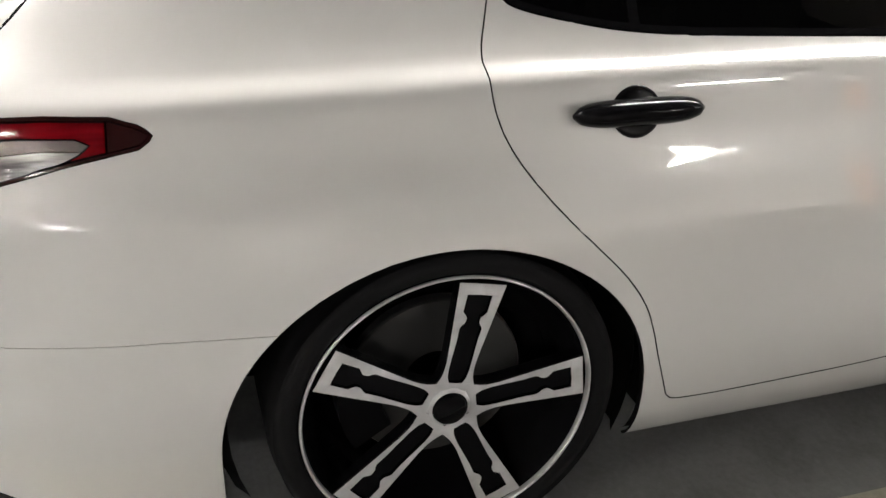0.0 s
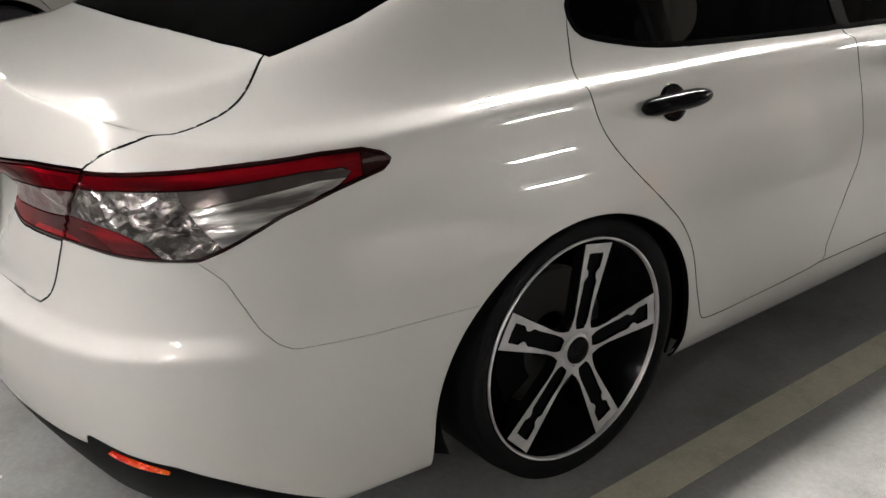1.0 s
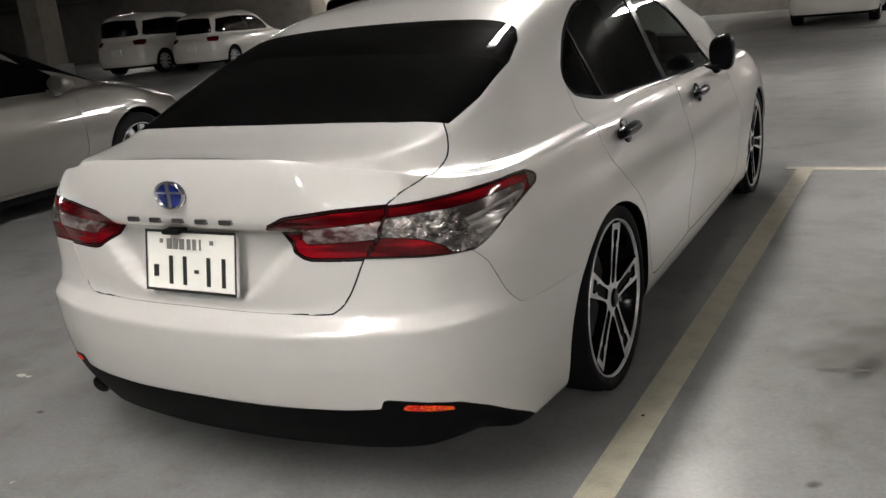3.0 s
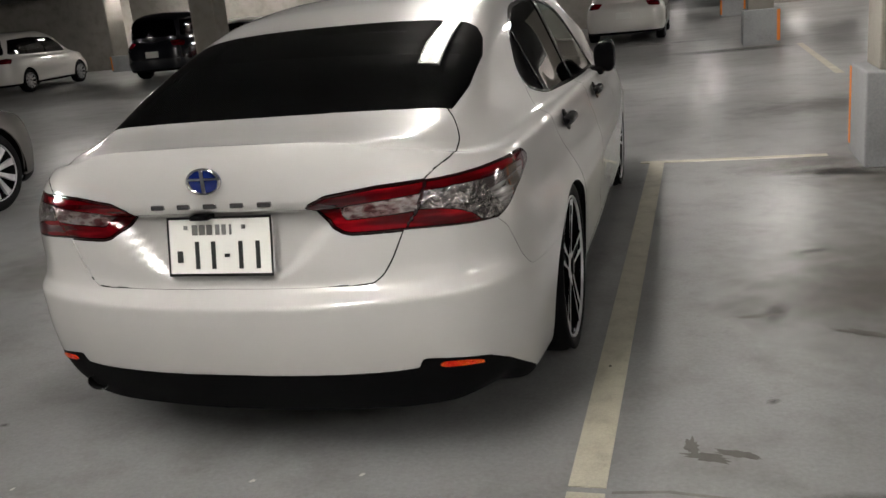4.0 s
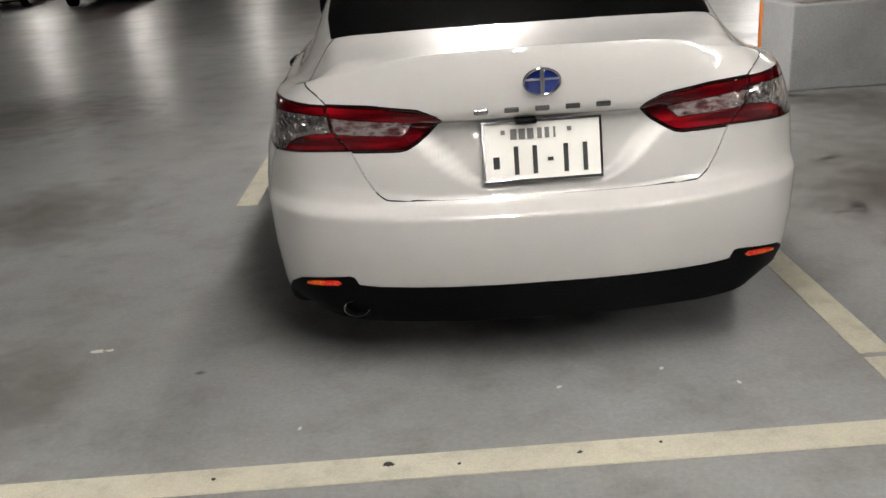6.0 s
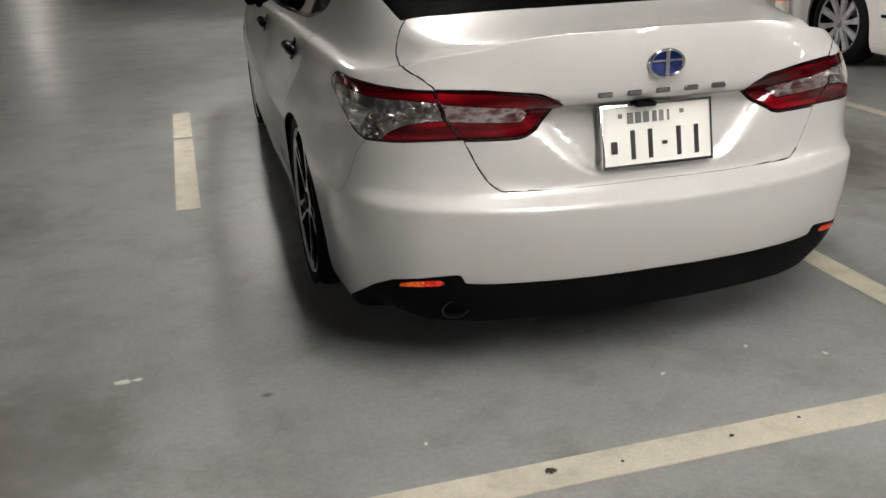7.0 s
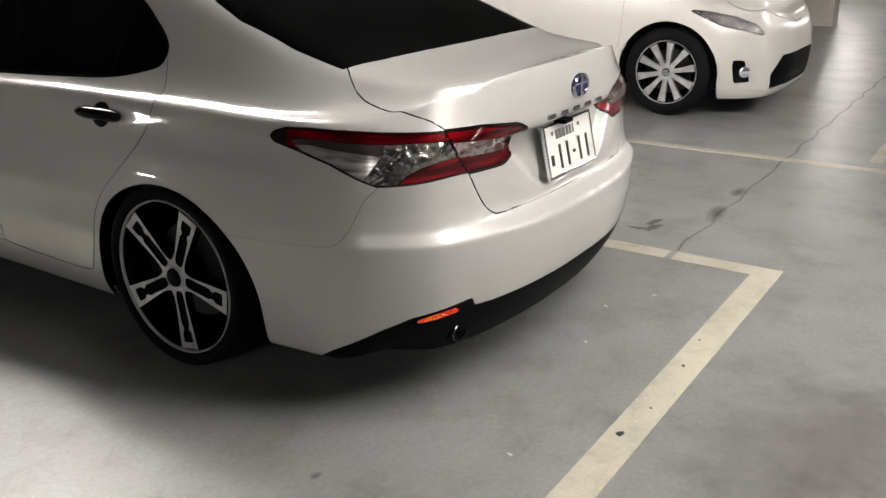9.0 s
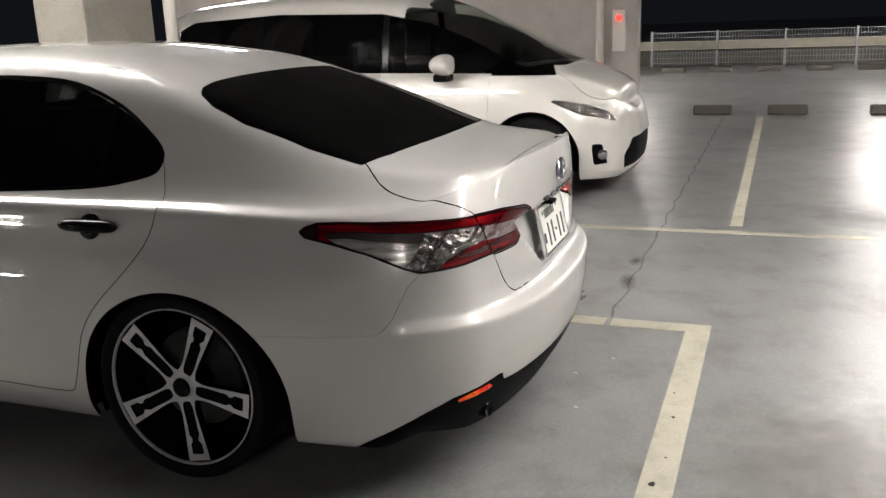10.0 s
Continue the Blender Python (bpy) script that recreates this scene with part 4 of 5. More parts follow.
column(-16.9, 22.4, -16.3, 22.9, 0.5)


def tube(name, x, y, z0, z1, r, mat):
    v, f = lathe([(r, z0), (r, z1)], 20)
    return mesh_of(name, [(b + x, c + y, a) for a, b, c in v], f, mat, True)


M_PIPE = material("white_pipe_paint", (0.6, 0.58, 0.53), 0.5)
pipe = tagged(new("drain_pipe", tube("drain_pipe", 3.32, 3.02, 0.0, CEIL, 0.05, M_PIPE)), "white drain pipe with an orange band", "pipe")
part("orange_band", tube("orange_band", 3.32, 3.02, 0.55, 1.22, 0.053, M_ORANGE), pipe, "orange band")
pipe = tagged(new("drain_pipe", tube("drain_pipe", 10.5, 0.80, 0.0, CEIL, 0.06, M_PIPE)), "white drain pipe beside the lobby wall", "pipe")
box_ = tagged(new("call_box", boxed("call_box", (10.5, 0.42, 0.9), (10.6, 0.62, 1.5), M_PIPE, 0.01)), "pale wall box with a red lamp", "box")
M_RED = material("red_indicator", (0.5, 0.01, 0.01), 0.4, 0, Emission_Color=(1, 0.03, 0.02, 1), Emission_Strength=3.0)
part("red_lamp", disc_mesh("red_lamp", 0.045, 0.04, M_RED, 20), box_, "small red indicator lamp", pose(10.5, 0.52, 1.38, 0, 0, 180))

# fence and low bank on the open side
M_FENCE = material("galvanised_fence", (0.32, 0.33, 0.34), 0.5, 0.6)
M_STOP = concrete("dark_brown_concrete", (0.13, 0.12, 0.10), (0.09, 0.082, 0.07), (0.7, 0.9), 0.5)
M_BANK = concrete("beige_low_wall", (0.55, 0.50, 0.38), (0.42, 0.38, 0.30), (0.7, 0.9), 0.4)
structure("low_wall", (22.6, -30, 0), (22.9, 3.0, 0.40), M_STOP, "low dark concrete wall on the open edge", category="wall")
structure("guard_rail", (22.5, -30, 0.42), (22.6, 3.0, 0.66), M_BANK, "pale guard rail along the open edge", 0.01, "rail")
fence = tagged(new("fence"), "grey wire mesh fence along the open edge", "fence")
for k in range(14):
    part("post", boxed("post", (21.5, 1.49 - 1.65 * k - 0.03, 0), (21.56, 1.49 - 1.65 * k + 0.03, 0.95), M_FENCE), fence)
for k in range(13):
    y = 1.49 - 1.65 * (k + 1)
    bm = bmesh.new()
    for q in range(7):
        box(bm, (21.525, y, 0.12 + 0.13 * q), (21.535, y + 1.65, 0.13 + 0.13 * q))
    for q in range(22):
        box(bm, (21.525, y + 0.075 * q, 0.1), (21.533, y + 0.075 * q + 0.008, 0.93))
    part("mesh_panel", from_bm("mesh_panel", bm, M_FENCE), fence)
for y in (1.6, -0.6, -1.6, -2.9, -3.9, -5.2, -6.2):
    ob = tagged(new("wheel_stop", boxed("wheel_stop", (10.2, y - 0.52, 0), (10.36, y, 0.13), M_STOP, 0.02)), "low concrete wheel stop on the floor", "wheel stop", "wheel stops")
for k in range(6):
    ob = tagged(new("wheel_stop", boxed("wheel_stop", (19.6, 1.0 - 1.1 * k - 0.55, 0), (19.76, 1.0 - 1.1 * k, 0.13), M_STOP, 0.02)), "low concrete wheel stop on the floor", "wheel stop", "wheel stops")

# ---------------------------------------------------------------- lamps
M_LAMP_BODY = material("lamp_housing", (0.6, 0.6, 0.58), 0.5)


def ceiling_lamp(x, y, along="y", length=1.25):
    a, b = (0.11, length / 2) if along == "y" else (length / 2, 0.11)
    ob = tagged(new("ceiling_lamp", boxed("ceiling_lamp", (x - a, y - b, CEIL - 0.05), (x + a, y + b, CEIL), M_LAMP_BODY, 0.005)), "white twin-tube fluorescent ceiling lamp, switched on, in a set partly added as fill", "lamp", "ceiling lamps")
    for k in (-0.055, 0.055):
        o = (k, 0) if along == "y" else (0, k)
        e = (0.016, length / 2 - 0.03) if along == "y" else (length / 2 - 0.03, 0.016)
        part("tube", boxed("tube", (x + o[0] - e[0], y + o[1] - e[1], CEIL - 0.088), (x + o[0] + e[0], y + o[1] + e[1], CEIL - 0.056), M_LAMP, 0.006), ob)
    return ob


# Sedan and far-wall lamps follow visible signs; most others are unseen, added fill.
SEEN_AND_FILL_LAMPS = [(0.05, 1.75), (0.05, 3.05),  # over the sedan
         (0.0, -2.1), (0.0, -3.5), (2.9, -4.8), (-8.5, -2.0), (7.0, 5.0), (6.0, 20.0), (6.5, 25.5), (6.2, -3.2), (-0.6, 8.0), (2.3, 8.3), (4.6, 9.5), (1.5, 20.0), (6.0, 13.0), (0.2, -11.5), (4.8, -11.5),
         (-18, 4.5), (-26, 1.5), (-9.5, 10.5), (14.5, -4), (19, -4), (17, 1.5), (13.5, 1.25),
         (-16.5, 22.3), (-13.8, 22.6), (-11.2, 23.4), (-8.4, 23.4), (-5.0, 23.4), (4.6, 29.0), (9, 22), (-0.3, 30), (0.3, 40), (-24, 21)]
for lx, ly in SEEN_AND_FILL_LAMPS:
    ceiling_lamp(lx, ly)


# ---------------------------------------------------------------- marks on the floor
def stain_material(name, colour, strength):
    """Soft-edged discolouration that lets the floor through."""
    m = material(name, colour, 0.4)
    t, b = nodes_of(m)
    tc = t.nodes.new("ShaderNodeTexCoord")
    off = add(t, "ShaderNodeVectorMath")
    off.operation = "SUBTRACT"
    off.inputs[1].default_value = (0.5, 0.5, 0.5)
    t.links.new(tc.outputs["Generated"], off.inputs[0])
    flat = add(t, "ShaderNodeVectorMath")
    flat.operation = "MULTIPLY"
    flat.inputs[1].default_value = (1, 1, 0)
    t.links.new(off.outputs[0], flat.inputs[0])
    far = add(t, "ShaderNodeVectorMath")
    far.operation = "LENGTH"
    t.links.new(flat.outputs[0], far.inputs[0])
    n = noise_node(t, tc.outputs["Object"], 6, 4, 0.55)
    mixed = add(t, "ShaderNodeMath")
    mixed.operation = "MULTIPLY_ADD"
    t.links.new(n, mixed.inputs[0])
    mixed.inputs[1].default_value = 0.45
    t.links.new(far.outputs["Value"], mixed.inputs[2])
    t.links.new(ramp(t, mixed.outputs[0], [(0.30, (strength,) * 3), (0.66, (0, 0, 0))]), b.inputs["Alpha"])
    return m


M_SPILL = concrete("dried_dark_spill", (0.12, 0.11, 0.10), (0.07, 0.065, 0.058), (0.4, 0.6), 0.8, 6.0)
M_STAIN = stain_material("oily_floor_stain", (0.06, 0.055, 0.048), 0.5)
M_DIRT_DIM = stain_material("brown_dirt_and_dimming", (0.14, 0.125, 0.105), 0.38)
M_FLECK = material("white_paint_fleck", (0.62, 0.61, 0.57), 0.6)
M_GRIT = material("black_grit", (0.02, 0.02, 0.02), 0.8)


def mark(name, label, x, y, r, mat, seed, stretch=1.0, turn=0.0, z=0.0012):
    rnd = random.Random(seed)
    n = 26
    bm = bmesh.new()
    ring = []
    for k in range(n):
        a = 2 * math.pi * k / n
        q = r * (0.55 + 0.75 * rnd.random()) if k % 2 else r * (0.75 + 0.3 * rnd.random())
        px, py = q * math.cos(a) * stretch, q * math.sin(a)
        c, s = math.cos(radians(turn)), math.sin(radians(turn))
        ring.append(bm.verts.new((x + px * c - py * s, y + px * s + py * c, z)))
    bm.faces.new(ring)
    return tagged(new(name, from_bm(name, bm, mat)), label, "stain", "marks on the floor", "structure")


def patch(label, x, y, w, d, mat, turn=0.0, z=0.0012):
    bm = bmesh.new()
    bm.faces.new([bm.verts.new(v) for v in ((-w / 2, -d / 2, 0), (w / 2, -d / 2, 0), (w / 2, d / 2, 0), (-w / 2, d / 2, 0))])
    ob = tagged(new("floor_patch", from_bm("floor_patch", bm, mat)), label, "stain", "marks on the floor", "structure")
    ob.matrix_basis = pose(x, y, z, 0, 0, turn)
    return ob


# Brown dirt; the large side patches also put dimmer light into the floor colour.
for k, (x, y, w, d, tn) in enumerate(((2.5, 2.75, 1.6, 0.7, 5), (2.1, 3.35, 0.8, 0.6, 0), (1.9, 0.6, 1.4, 0.7, 30), (-1.9, -1.0, 1.5, 1.0, 60), (-2.4, 1.2, 1.4, 1.8, 20), (-0.2, -2.0, 1.6, 0.9, -20), (2.2, 12.9, 1.8, 1.0, 0), (3.6, -2.4, 1.6, 1.0, 40), (-1.75, -2.3, 0.9, 0.6, 0),
                                        (-3.9, 4.2, 3.2, 3.2, 0), (2.15, 0.9, 1.8, 3.2, -8), (2.7, 2.3, 1.6, 1.6, 0), (2.0, 3.2, 1.3, 0.7, 10), (2.5, 6.0, 2.2, 1.4, 20), (1.6, 12.8, 2.4, 1.0, 0), (0.6, 15.6, 3.0, 0.8, 5))):
    patch("faint brown patch of dirt and painted dimming on the concrete floor", x, y, w, d, M_DIRT_DIM, tn, 0.0010 + 0.00003 * k)
for k, (x, y, r, st, tn) in enumerate(((1.72, -1.02, 0.05, 3.0, 5), (2.15, -1.00, 0.04, 2.4, -4), (1.62, 0.35, 0.05, 2.2, 70), (2.05, 3.0, 0.10, 2.4, 10), (2.3, 2.9, 0.09, 2.0, -20),
                                       (1.85, 1.2, 0.035, 2.4, 20), (-1.127, -0.825, 0.016, 1.3, 0), (1.55, -0.45, 0.018, 1.5, 40))):
    patch("dark oily stain on the concrete floor", x, y, 2.6 * r * st, 2.6 * r, M_STAIN, tn, 0.0014 + 0.00003 * k)
for k, (x, y, r) in enumerate(((-1.540, -0.598, 0.017), (-1.496, -0.597, 0.010), (0.02, -1.09, 0.008), (0.35, -1.02, 0.007), (-0.75, -1.22, 0.006), (0.55, -1.14, 0.007))):
    mark("paint_fleck", "small white paint fleck on the floor", x, y, r, M_FLECK, k + 40, 1.6, 20 * k)
for k, (x, y, r) in enumerate(((-0.488, -1.441, 0.013), (0.02, -1.45, 0.007), (-0.30, -1.462, 0.005), (0.24, -1.43, 0.005), (1.01, -0.2, 0.006), (-0.95, -1.45, 0.006))):
    mark("floor_grit", "small black spot on the painted line", x, y, r, M_GRIT, k + 70, 1.3, 25 * k, 0.0042)
for k, (x, y, r, st, tn) in enumerate(((1.300, -0.765, 0.022, 2.6, 95), (1.345, -0.825, 0.026, 2.6, -12), (1.43, -0.80, 0.020, 3.2, -14), (1.55, 0.32, 0.022, 4.0, 12), (1.92, 0.14, 0.028, 4.2, -22))):
    mark("dried_spill", "dark ragged dried spill on the concrete floor", x, y, r, M_SPILL, k + 90, st, tn, 0.0018 + 0.00004 * k)
# expansion joint
M_JOINT = concrete("joint_filler", (0.25, 0.245, 0.235), (0.17, 0.165, 0.155), (0.5, 0.7), 0.8, 4.0)
bm = bmesh.new()
edge = [(1.09 + 0.15 * k, -1.035 + 0.012 * math.sin(1.7 * k) - 0.006 * math.cos(4.1 * k)) for k in range(60)]
for (x0, y0), (x1, y1) in zip(edge, edge[1:]):
    bm.faces.new([bm.verts.new(v) for v in ((x0, y0 - 0.007, 0.001), (x1, y1 - 0.007, 0.001), (x1, y1 + 0.007, 0.001), (x0, y0 + 0.007, 0.001))])
bmesh.ops.remove_doubles(bm, verts=bm.verts, dist=1e-4)
tagged(new("floor_joint", from_bm("floor_joint", bm, M_JOINT)), "thin dark expansion joint in the floor", "joint", kind="structure")


# ---------------------------------------------------------------- other vehicles
def simple_car(name, label, paint, half, yr, yf, axles, high, upper, window, rear_window, screen, lamp, m, wheel_r=0.32, rim=0.235, tail_plate=True, coarse=2.2, arms=10, front=False, category="car", doors=()):
    """A parked vehicle facing +y in its own axes. high: z of sill, waist and shoulder; upper: as UPPER; polygons as in build_sedan."""
    car = tagged(new(name), label, category)
    car.matrix_basis = m
    sill, waist, top = high
    plan = [(0, yr), (half * 0.33, yr + 0.012), (half * 0.66, yr + 0.06), (half * 0.86, yr + 0.16), (half * 0.955, yr + 0.36), (half, yr + 0.8), (half, axles[1] - 0.2), (half * 0.985, axles[1] + 0.2),
            (half * 0.92, yf - 0.38), (half * 0.72, yf - 0.12), (half * 0.38, yf - 0.02), (0, yf)]
    zs = [sill + (top - sill) * k for k in (0, 0.02, 0.10, 0.27, 0.45, 0.54, 0.63, 0.74, 0.83, 0.87, 0.91, 0.95, 1.0)]
    nose = [sill + (high[1] - sill) * k for k in (0, 0.02, 0.10, 0.27, 0.45, 0.54, 0.63, 0.74, 0.83, 0.87, 0.91, 0.95, 1.0)]
    deep = [0.07, 0.05, 0.025, 0.012, 0.0, 0.0, 0.004, 0.014, 0.03, 0.04, 0.05, 0.06, 0.075]
    blunt = [0.10, 0.07, 0.03, 0.005, 0.0, 0.01, 0.02, 0.03, 0.045, 0.055, 0.07, 0.09, 0.13]
    st = [(plan[0], zs, blunt), (plan[3], zs, blunt), (plan[5], zs, deep), (plan[6], zs, deep), (plan[8], [a * 0.35 + b * 0.65 for a, b in zip(zs, nose)], deep), (plan[11], nose, blunt)]
    sh = Shell(plan, st, upper, [1, 2, 3, 3, 2, 2, 3, 3, 2, 1, 2, 2, 2, 2, 6, 4, 4, 4], 1.0, (0.012 * coarse, 0.03 * coarse / 1.5))
    side = lambda v: v[:, 0] > half * 0.5
    for ax in axles:
        sh.cut("hole", "yz", arch(ax, wheel_r, wheel_r + 0.045), where=side)
    sh.cut("glass", "yz", window, where=side)
    for lo in (0.28, 0.62):
        y0 = window[0][0] + (max(p[0] for p in window) - window[0][0]) * lo
        sh.cut("pillar", "yz", [(y0, 0.7), (y0 + 0.06, 0.7), (y0 + 0.04, 2), (y0 - 0.02, 2)], only=("glass",), where=side)
    if rear_window:
        sh.cut("rear_glass", "xz", rear_window, where=lambda v: v[:, 1] < yr + 1.2)
    if screen:
        sh.cut("screen", "xy", screen, where=lambda v: v[:, 2] > top * 0.95)
    if lamp:
        sh.cut("lamp", "sz", lamp)
    if front:
        a = sh.arc(half, axles[1])
        sh.cut("head", "sz", front["head"](a))
        sh.cut("fog", "sz", front["fog"](a))
        sh.cut("grille", "sz", front["grille"](sh.seg[-1]))
        sh.cut("bonnet", "xy", front["bonnet"], where=lambda v: v[:, 2] > 0.66)
        sh.cut("door", "yz", front["door"], where=side)
        sh.cut("slide", "yz", front["slide"], where=side)
        sh.cut("a_pillar", "yz", front["a_pillar"], where=side)
    for k, poly in enumerate(doors):
        sh.cut(f"door{k}", "yz", poly, where=side)
    sh.cut("skirt", "sz", [(-0.1, 0), (-0.1, sill + 0.06), (sh.seg[-1] + 0.1, sill + 0.06), (sh.seg[-1] + 0.1, 0)])
    part("body_shell", sh.panel("body_shell", ("body",), paint), car)
    part("skirt", sh.panel("skirt", ("skirt",), paint if front else M_BLACK, gap=0.0, lip=0.02), car)
    if screen:
        part("windscreen", sh.panel("windscreen", ("screen",), M_CLEARGLASS if front else M_TINT, lip=0 if front else 0.012), car)
    if rear_window:
        part("rear_window", sh.panel("rear_window", ("rear_glass",), M_TINT), car)
    for sd in (1, -1):
        part("side_window", sh.panel("side_window", ("glass",), M_TINT, sd, gap=0.0), car)
        part("pillar", sh.panel("pillar", ("pillar",), M_GLOSS, sd, gap=0.0), car)
        for k in range(len(doors)):
            part("door", sh.panel("door", (f"door{k}",), paint, sd, gap=0.003, lip=0.02, edge=M_UNDER_AND_GAPS), car)
        if lamp:
            part("tail_lamp", sh.panel("tail_lamp", ("lamp",), M_LENS_RED, sd), car)
        if front:
            part("front_side_window", sh.panel("front_side_window", ("a_pillar",), M_CLEARGLASS, sd, gap=0.0, lip=0), car, "clear front side window")
            part("headlamp", sh.panel("headlamp", ("head",), M_LENS_CLEAR, sd), car, "swept clear headlamp")
            part("fog_lamp", sh.panel("fog_lamp", ("fog",), M_BLACK, sd, lip=0.04, shift=-0.01), car, "black fog lamp recess")
            d = part("front_door", sh.panel("front_door", ("door",), paint, sd), car)
            part("sliding_door", sh.panel("sliding_door", ("slide",), paint, sd), car)
            bm = bmesh.new()
            bmesh.ops.create_uvsphere(bm, u_segments=18, v_segments=10, radius=1.0)
            for v in bm.verts:
                v.co = Vector((v.co.x * 0.135, min(v.co.y, 0.6) * 0.115, v.co.z * 0.085 * (1 - 0.2 * v.co.x)))
            box(bm, (-0.16, -0.03, -0.10), (-0.02, 0.03, -0.06), 0.01)
            dm = part("door_mirror", from_bm("door_mirror", bm, paint, True), d, "white door mirror", pose(sd * (half + 0.07), axles[1] - 0.70, 1.09))
            part("mirror_foot", boxed("mirror_foot", (-0.12, -0.09, -0.135), (0.02, 0.05, -0.072), M_GLOSS, 0.02), dm, "black mirror foot")
            part("fog_light", disc_mesh("fog_light", 0.042, 0.02, M_CHROME, 24), car, "round fog lamp", pose(sd * 0.735, axles[1] + 0.545, 0.355, 0, 0, 90 - sd * 52))
        for ax in axles:
            v, f = lathe([(wheel_r + 0.05, half - 0.04), (wheel_r + 0.05, half - 0.35), (0.05, half - 0.35)], 32)
            f = [q for q in f if min(v[i][2] for i in q) > -0.14]
            part("wheel_liner", mesh_of("wheel_liner", [(sd * x, y, z) for x, y, z in v], f, M_UNDER_AND_GAPS), car, m=pose(0, ax, wheel_r))
            mm = pose(half - 0.03, ax, wheel_r) if sd > 0 else pose(-half + 0.03, ax, wheel_r, 0, 0, 180)
            wheel(car, mm, 12, (M_ALLOY,), wheel_r, 0.21, rim, arms, True)
    if front:
        part("dashboard", boxed("dashboard", (-half * 0.82, axles[1] - 0.55, 0.5), (half * 0.82, axles[1] + 0.05, 0.97), M_UNDER_AND_GAPS, 0.05), car)
        for x in (-0.40, 0.40):
            part("front_seat", boxed("front_seat", (x - 0.25, 1.25, 0.4), (x + 0.25, 1.42, 1.30), M_SEAT, 0.06), car, "grey cloth front seat")
        part("grille", sh.panel("grille", ("grille",), M_BLACK, 0, lip=0.03, shift=-0.012), car, "black lower grille")
        part("bonnet", sh.panel("bonnet", ("bonnet",), paint, gap=0.0015), car)
    bm = bmesh.new()
    box(bm, (-half * 0.55, yr + 0.25, sill + 0.02), (half * 0.55, yf - 0.3, sill + 0.10))
    box(bm, (-half * 0.9, axles[0] + wheel_r + 0.12, sill + 0.01), (half * 0.9, axles[1] - wheel_r - 0.12, sill + 0.08))
    part("underbody", from_bm("underbody", bm, M_UNDER_AND_GAPS), car)
    if tail_plate:
        part("number_plate", boxed("number_plate", (-0.165, yr - 0.012, waist - 0.02), (0.165, yr + 0.05, waist + 0.14), M_PLATE, 0.004), car, "white number plate")
    return car


M_SEAT = material("grey_seat_cloth", (0.10, 0.10, 0.105), 0.9)
M_VAN = car_paint("ivory_white_paint", (0.74, 0.72, 0.68), 0.05)
M_NAVY = car_paint("dark_navy_paint", (0.008, 0.009, 0.014), 0.04, 0.2)
M_CRIMSON = car_paint("dark_red_paint", (0.16, 0.006, 0.010), 0.2)
M_JET = car_paint("black_paint", (0.008, 0.008, 0.009), 0.1)

VAN_UPPER = [(-0.90, 0.70, 1.02, 0.60, 1.02, 1.02), (-0.84, 0.74, 1.05, 0.66, 1.12, 1.14), (-0.66, 0.80, 1.06, 0.66, 1.50, 1.60), (-0.3, 0.82, 1.05, 0.66, 1.58, 1.68), (0.6, 0.83, 1.03, 0.66, 1.62, 1.73), (1.5, 0.83, 1.01, 0.66, 1.60, 1.71),
             (2.0, 0.83, 1.00, 0.67, 1.50, 1.62), (2.5, 0.82, 0.99, 0.70, 1.30, 1.40), (3.0, 0.80, 0.98, 0.72, 1.07, 1.14), (3.25, 0.78, 0.95, 0.68, 0.985, 1.04), (3.5, 0.66, 0.84, 0.55, 0.88, 0.93), (3.74, 0.40, 0.72, 0.3, 0.72, 0.74)]
VAN_WINDOW = [(-0.62, 1.10), (0.2, 1.055), (1.2, 1.03), (2.2, 1.015), (3.0, 0.995), (2.75, 1.10), (2.4, 1.28), (2.05, 1.42), (1.6, 1.51), (0.6, 1.54), (-0.3, 1.50), (-0.62, 1.36)]
van_front = {
    "head": lambda a: [(a + 0.13, 0.80), (a + 0.31, 0.782), (a + 0.50, 0.748), (a + 0.67, 0.69), (a + 0.755, 0.605), (a + 0.66, 0.625), (a + 0.585, 0.645), (a + 0.42, 0.677), (a + 0.25, 0.745)],
    "fog": lambda a: [(a + 0.495, 0.437), (a + 0.585, 0.44), (a + 0.645, 0.28), (a + 0.525, 0.268)],
    "grille": lambda e: [(e - 0.60, 0.33), (e - 0.47, 0.455), (e + 0.1, 0.46), (e + 0.1, 0.22), (e - 0.57, 0.215)],
    "bonnet": [(-0.1, 3.24)] + catmull([(0.3, 3.20), (0.66, 3.10), (0.735, 3.22), (0.715, 3.38), (0.62, 3.52), (0.4, 3.62), (0.1, 3.66)], 6).tolist() + [(-0.1, 3.66)],
    "a_pillar": [(1.80, 1.0), (3.13, 0.985), (3.04, 1.10), (2.62, 1.33), (2.15, 1.53), (1.80, 1.56)],
    "door": [(1.62, 1.03), (1.62, 0.22), (2.45, 0.22), (2.58, 0.55), (2.60, 1.02)],
    "slide": [(0.45, 1.05), (0.40, 0.75), (0.45, 0.5), (0.52, 0.22), (1.60, 0.22), (1.60, 1.03)],
}
van = simple_car("parked_minivan", "ivory white minivan with silver ten-spoke wheels", M_VAN, 0.90, -0.90, 3.74, (0.0, 2.95), (0.15, 0.70, 1.0), VAN_UPPER, VAN_WINDOW, None,
                 [(-0.1, 1.92), (0.45, 1.95), (0.62, 2.1), (0.72, 3.0), (0.5, 3.15), (-0.1, 3.2)], None, pose(4.76, 3.05, 0, 0, 0, 180), 0.33, 0.235, False, 1.3, 10, van_front)
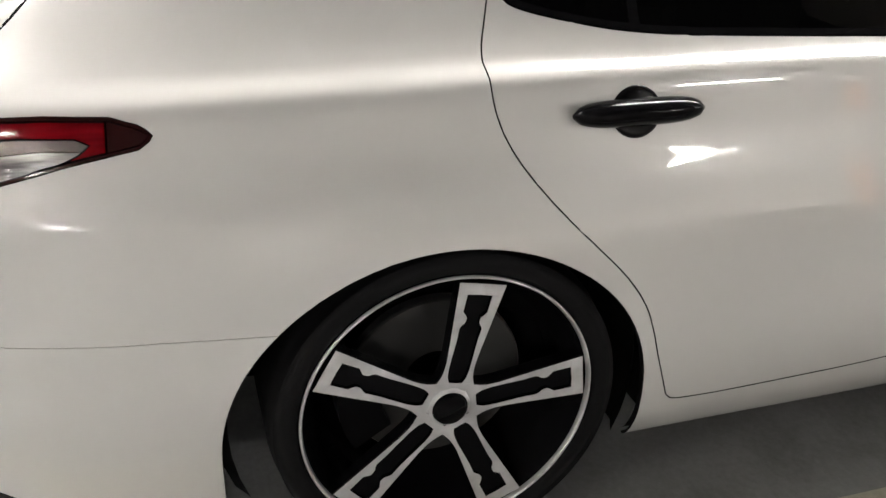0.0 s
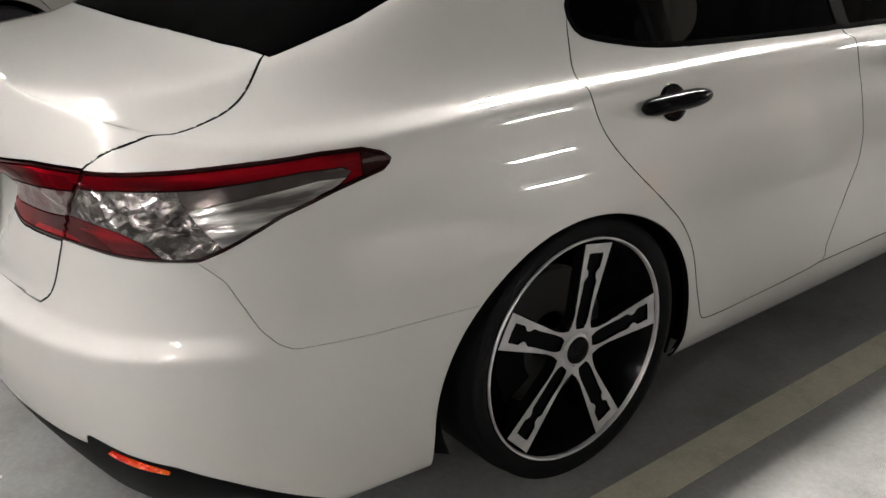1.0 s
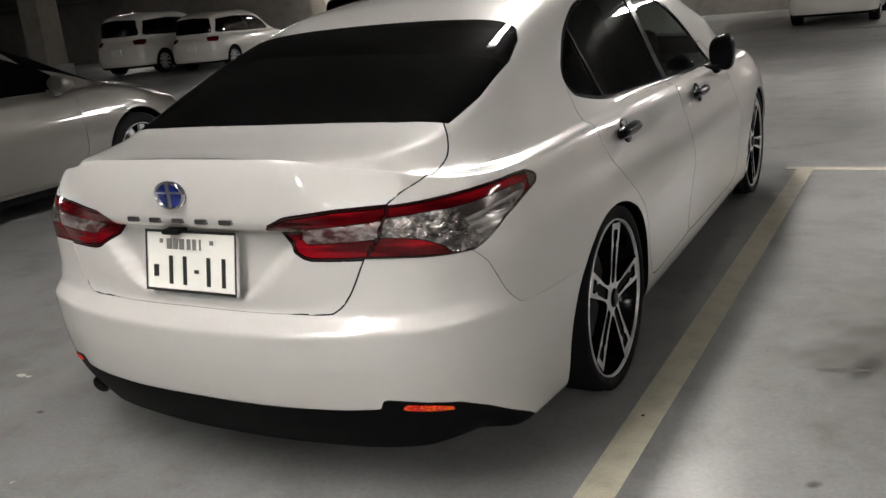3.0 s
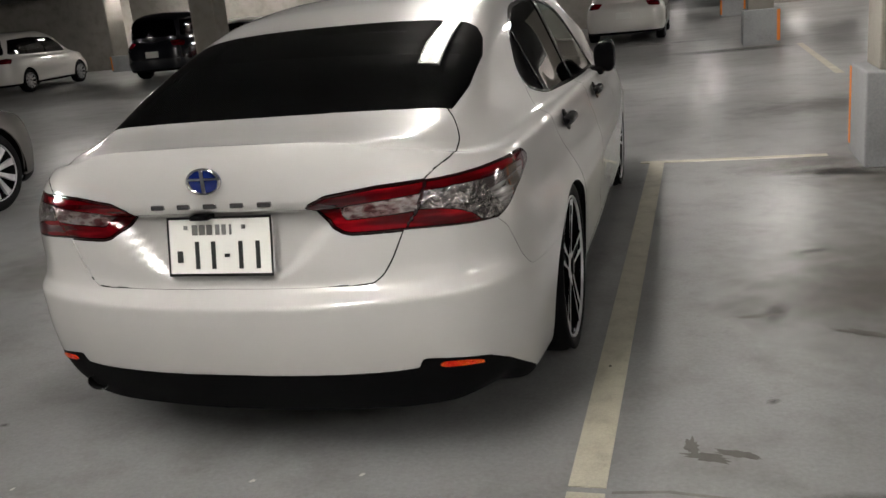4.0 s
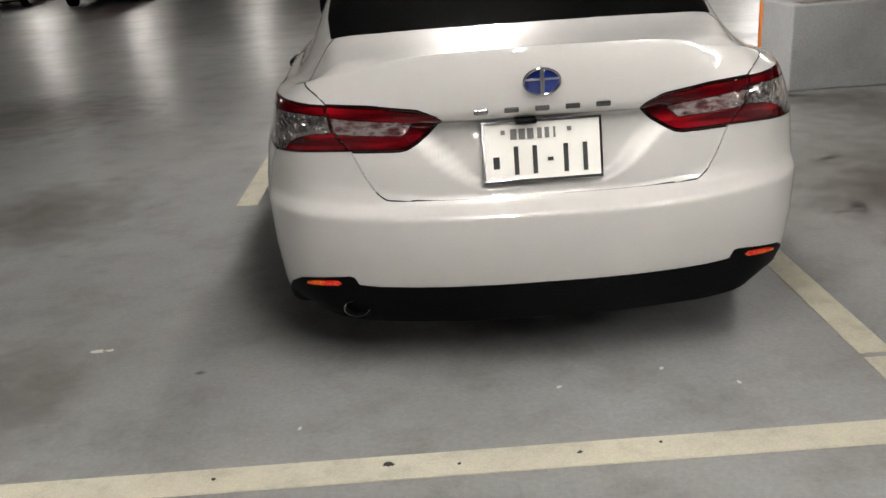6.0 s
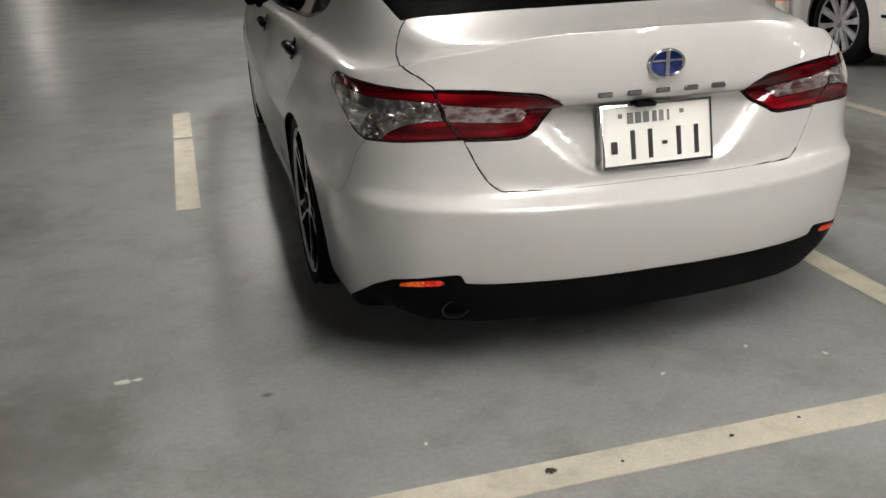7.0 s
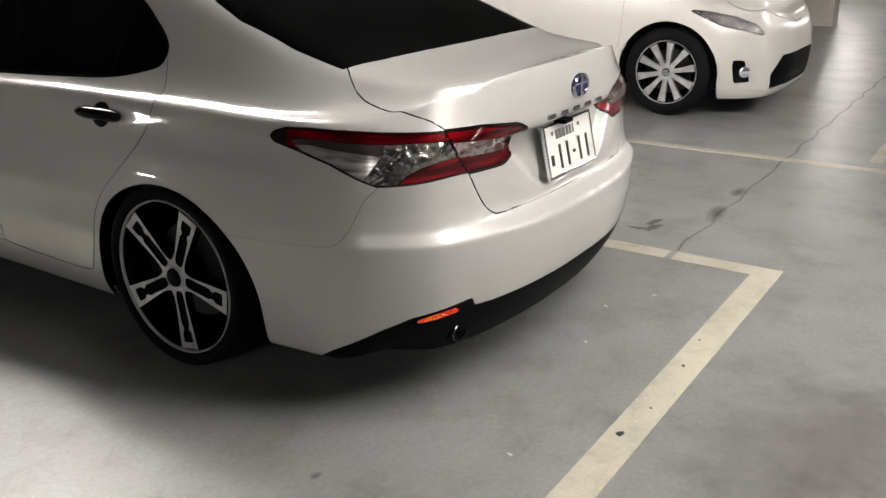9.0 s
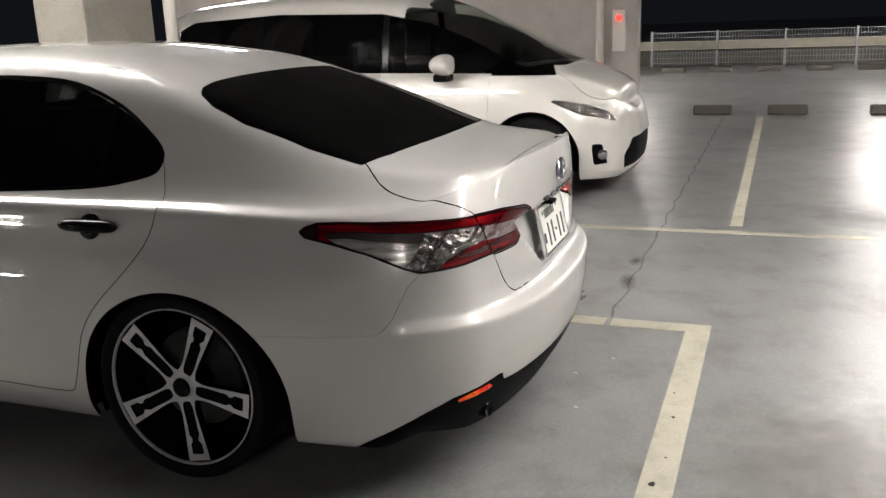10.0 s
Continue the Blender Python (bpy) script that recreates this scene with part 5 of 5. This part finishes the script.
part("side_moulding", boxed("side_moulding", (0.885, 0.5, 0.43), (0.905, 1.95, 0.455), M_GLOSS, 0.004), van, "dark side moulding")

SEDAN_UPPER = [(-0.98, 0.60, 0.97, 0.5, 0.98, 0.99), (-0.7, 0.66, 0.96, 0.58, 1.0, 1.02), (-0.35, 0.68, 0.97, 0.60, 1.04, 1.08), (0.35, 0.70, 0.98, 0.58, 1.28, 1.33), (1.0, 0.73, 0.96, 0.57, 1.37, 1.43), (1.5, 0.74, 0.95, 0.57, 1.36, 1.42),
               (1.95, 0.75, 0.94, 0.60, 1.22, 1.28), (2.3, 0.76, 0.93, 0.66, 1.05, 1.10), (2.55, 0.75, 0.90, 0.66, 0.95, 0.98), (3.0, 0.66, 0.84, 0.5, 0.88, 0.91), (3.55, 0.35, 0.68, 0.3, 0.69, 0.69)]
silver = simple_car("silver_sedan", "silver sedan with dark windows in the next bay but one", M_SILVER, 0.88, -1.0, 3.55, (0.0, 2.70), (0.17, 0.68, 0.92), SEDAN_UPPER,
                    [(0.15, 1.02), (0.6, 0.97), (1.3, 0.955), (2.2, 0.94), (2.0, 1.10), (1.7, 1.23), (1.3, 1.31), (0.8, 1.30), (0.4, 1.2)], None,
                    [(-0.1, 1.62), (0.5, 1.67), (0.64, 1.87), (0.68, 2.4), (-0.1, 2.56)], None, pose(-5.03, -0.02, 0), 0.33, 0.24, False, 2.0,
                    doors=([(0.10, 1.0), (0.14, 0.80), (0.38, 0.50), (0.44, 0.26), (1.05, 0.26), (1.08, 0.95)], [(1.09, 0.95), (1.06, 0.26), (2.0, 0.26), (2.12, 0.45), (2.14, 0.93)]))
for sd in (1, -1):
    bm = bmesh.new()
    bmesh.ops.create_uvsphere(bm, u_segments=18, v_segments=10, radius=1.0)
    for v in bm.verts:
        v.co = Vector((v.co.x * 0.11, max(v.co.y, -0.5) * 0.09, v.co.z * 0.07))
    box(bm, (-0.15 if sd > 0 else 0.03, -0.03, -0.09), (-0.03 if sd > 0 else 0.15, 0.03, -0.04), 0.01)
    part("door_mirror", from_bm("door_mirror", bm, M_SILVER, True), silver, "silver door mirror", pose(sd * 0.93, 1.93, 1.0))
for y in (0.30, 1.12):
    part("door_handle", from_bm("door_handle", rounded_bar(0.2, 0.035, 0.025, 10), M_CHROME, True), silver, "chrome door handle", pose(0.845, y, 0.83))

BOX_UPPER = [(-0.90, 0.70, 1.00, 0.60, 1.0, 1.0), (-0.84, 0.74, 1.04, 0.66, 1.12, 1.14), (-0.62, 0.78, 1.05, 0.64, 1.56, 1.66), (0.0, 0.80, 1.04, 0.66, 1.68, 1.76), (1.2, 0.80, 1.02, 0.66, 1.68, 1.76), (1.9, 0.80, 1.0, 0.68, 1.5, 1.58),
             (2.4, 0.80, 0.99, 0.72, 1.15, 1.22), (2.7, 0.78, 0.96, 0.70, 1.02, 1.05), (3.2, 0.7, 0.9, 0.6, 0.93, 0.95), (3.6, 0.4, 0.75, 0.3, 0.76, 0.76)]
BOX_WINDOW = [(-0.55, 1.12), (0.5, 1.08), (2.2, 1.05), (2.0, 1.3), (1.6, 1.5), (0.6, 1.56), (-0.4, 1.52)]
BOX_REAR = [(-0.1, 1.12), (0.60, 1.12), (0.62, 1.2), (0.56, 1.55), (-0.1, 1.6)]
BOX_LAMP = [(0.50, 1.0), (0.86, 1.02), (1.05, 1.0), (0.9, 0.86), (0.55, 0.88)]
for nm, label, paint, m, sx in (
        ("parked_suv", "dark navy people carrier seen from behind", M_NAVY, pose(-11.95, 17.8, 0, 0, 0, 4), (1.02, 1, 0.93)),
        ("parked_wagon", "dark red compact car parked by the wall", M_CRIMSON, pose(-8.1, 19.7, 0, 0, 0, 4), (1.0, 0.95, 0.86)),
        ("parked_wagon", "black car parked by the wall", M_JET, pose(-5.8, 20.7, 0), (1.05, 0.95, 0.95)),
        ("parked_suv", "white large car in the passage", M_VAN, pose(-0.2, 17.5, 0), (0.97, 1, 0.84)),
        ("parked_minivan", "white minivan parked in the far row", M_VAN, pose(-18.75, 16.3, 0, 0, 0, 6), (1.1, 1, 0.98)),
        ("parked_wagon", "white compact wagon parked in the far row", M_VAN, pose(-16.1, 16.4, 0, 0, 0, 8), (0.95, 0.93, 0.88)),
        ("parked_wagon", "silver white compact car by the far wall", M_VAN, pose(-11.2, 20.9, 0, 0, 0, 4), (0.92, 0.85, 0.75)),
        ("parked_suv", "black car parked against the pale wall", M_JET, pose(9.6, 26.0, 0, 0, 0, 90), (0.95, 0.9, 0.95))):
    ob = simple_car(nm, label, paint, 0.88, -0.90, 3.60, (0.0, 2.70), (0.22, 0.62, 0.98), BOX_UPPER, BOX_WINDOW, BOX_REAR, [(-0.1, 1.7), (0.5, 1.75), (0.66, 2.0), (0.7, 2.5), (-0.1, 2.62)], BOX_LAMP, Matrix.Identity(4), 0.33, 0.23, True, 4.0)
    ob.matrix_basis = m @ Matrix.Diagonal((*sx, 1))
    ob["group"] = "cars in the far row"
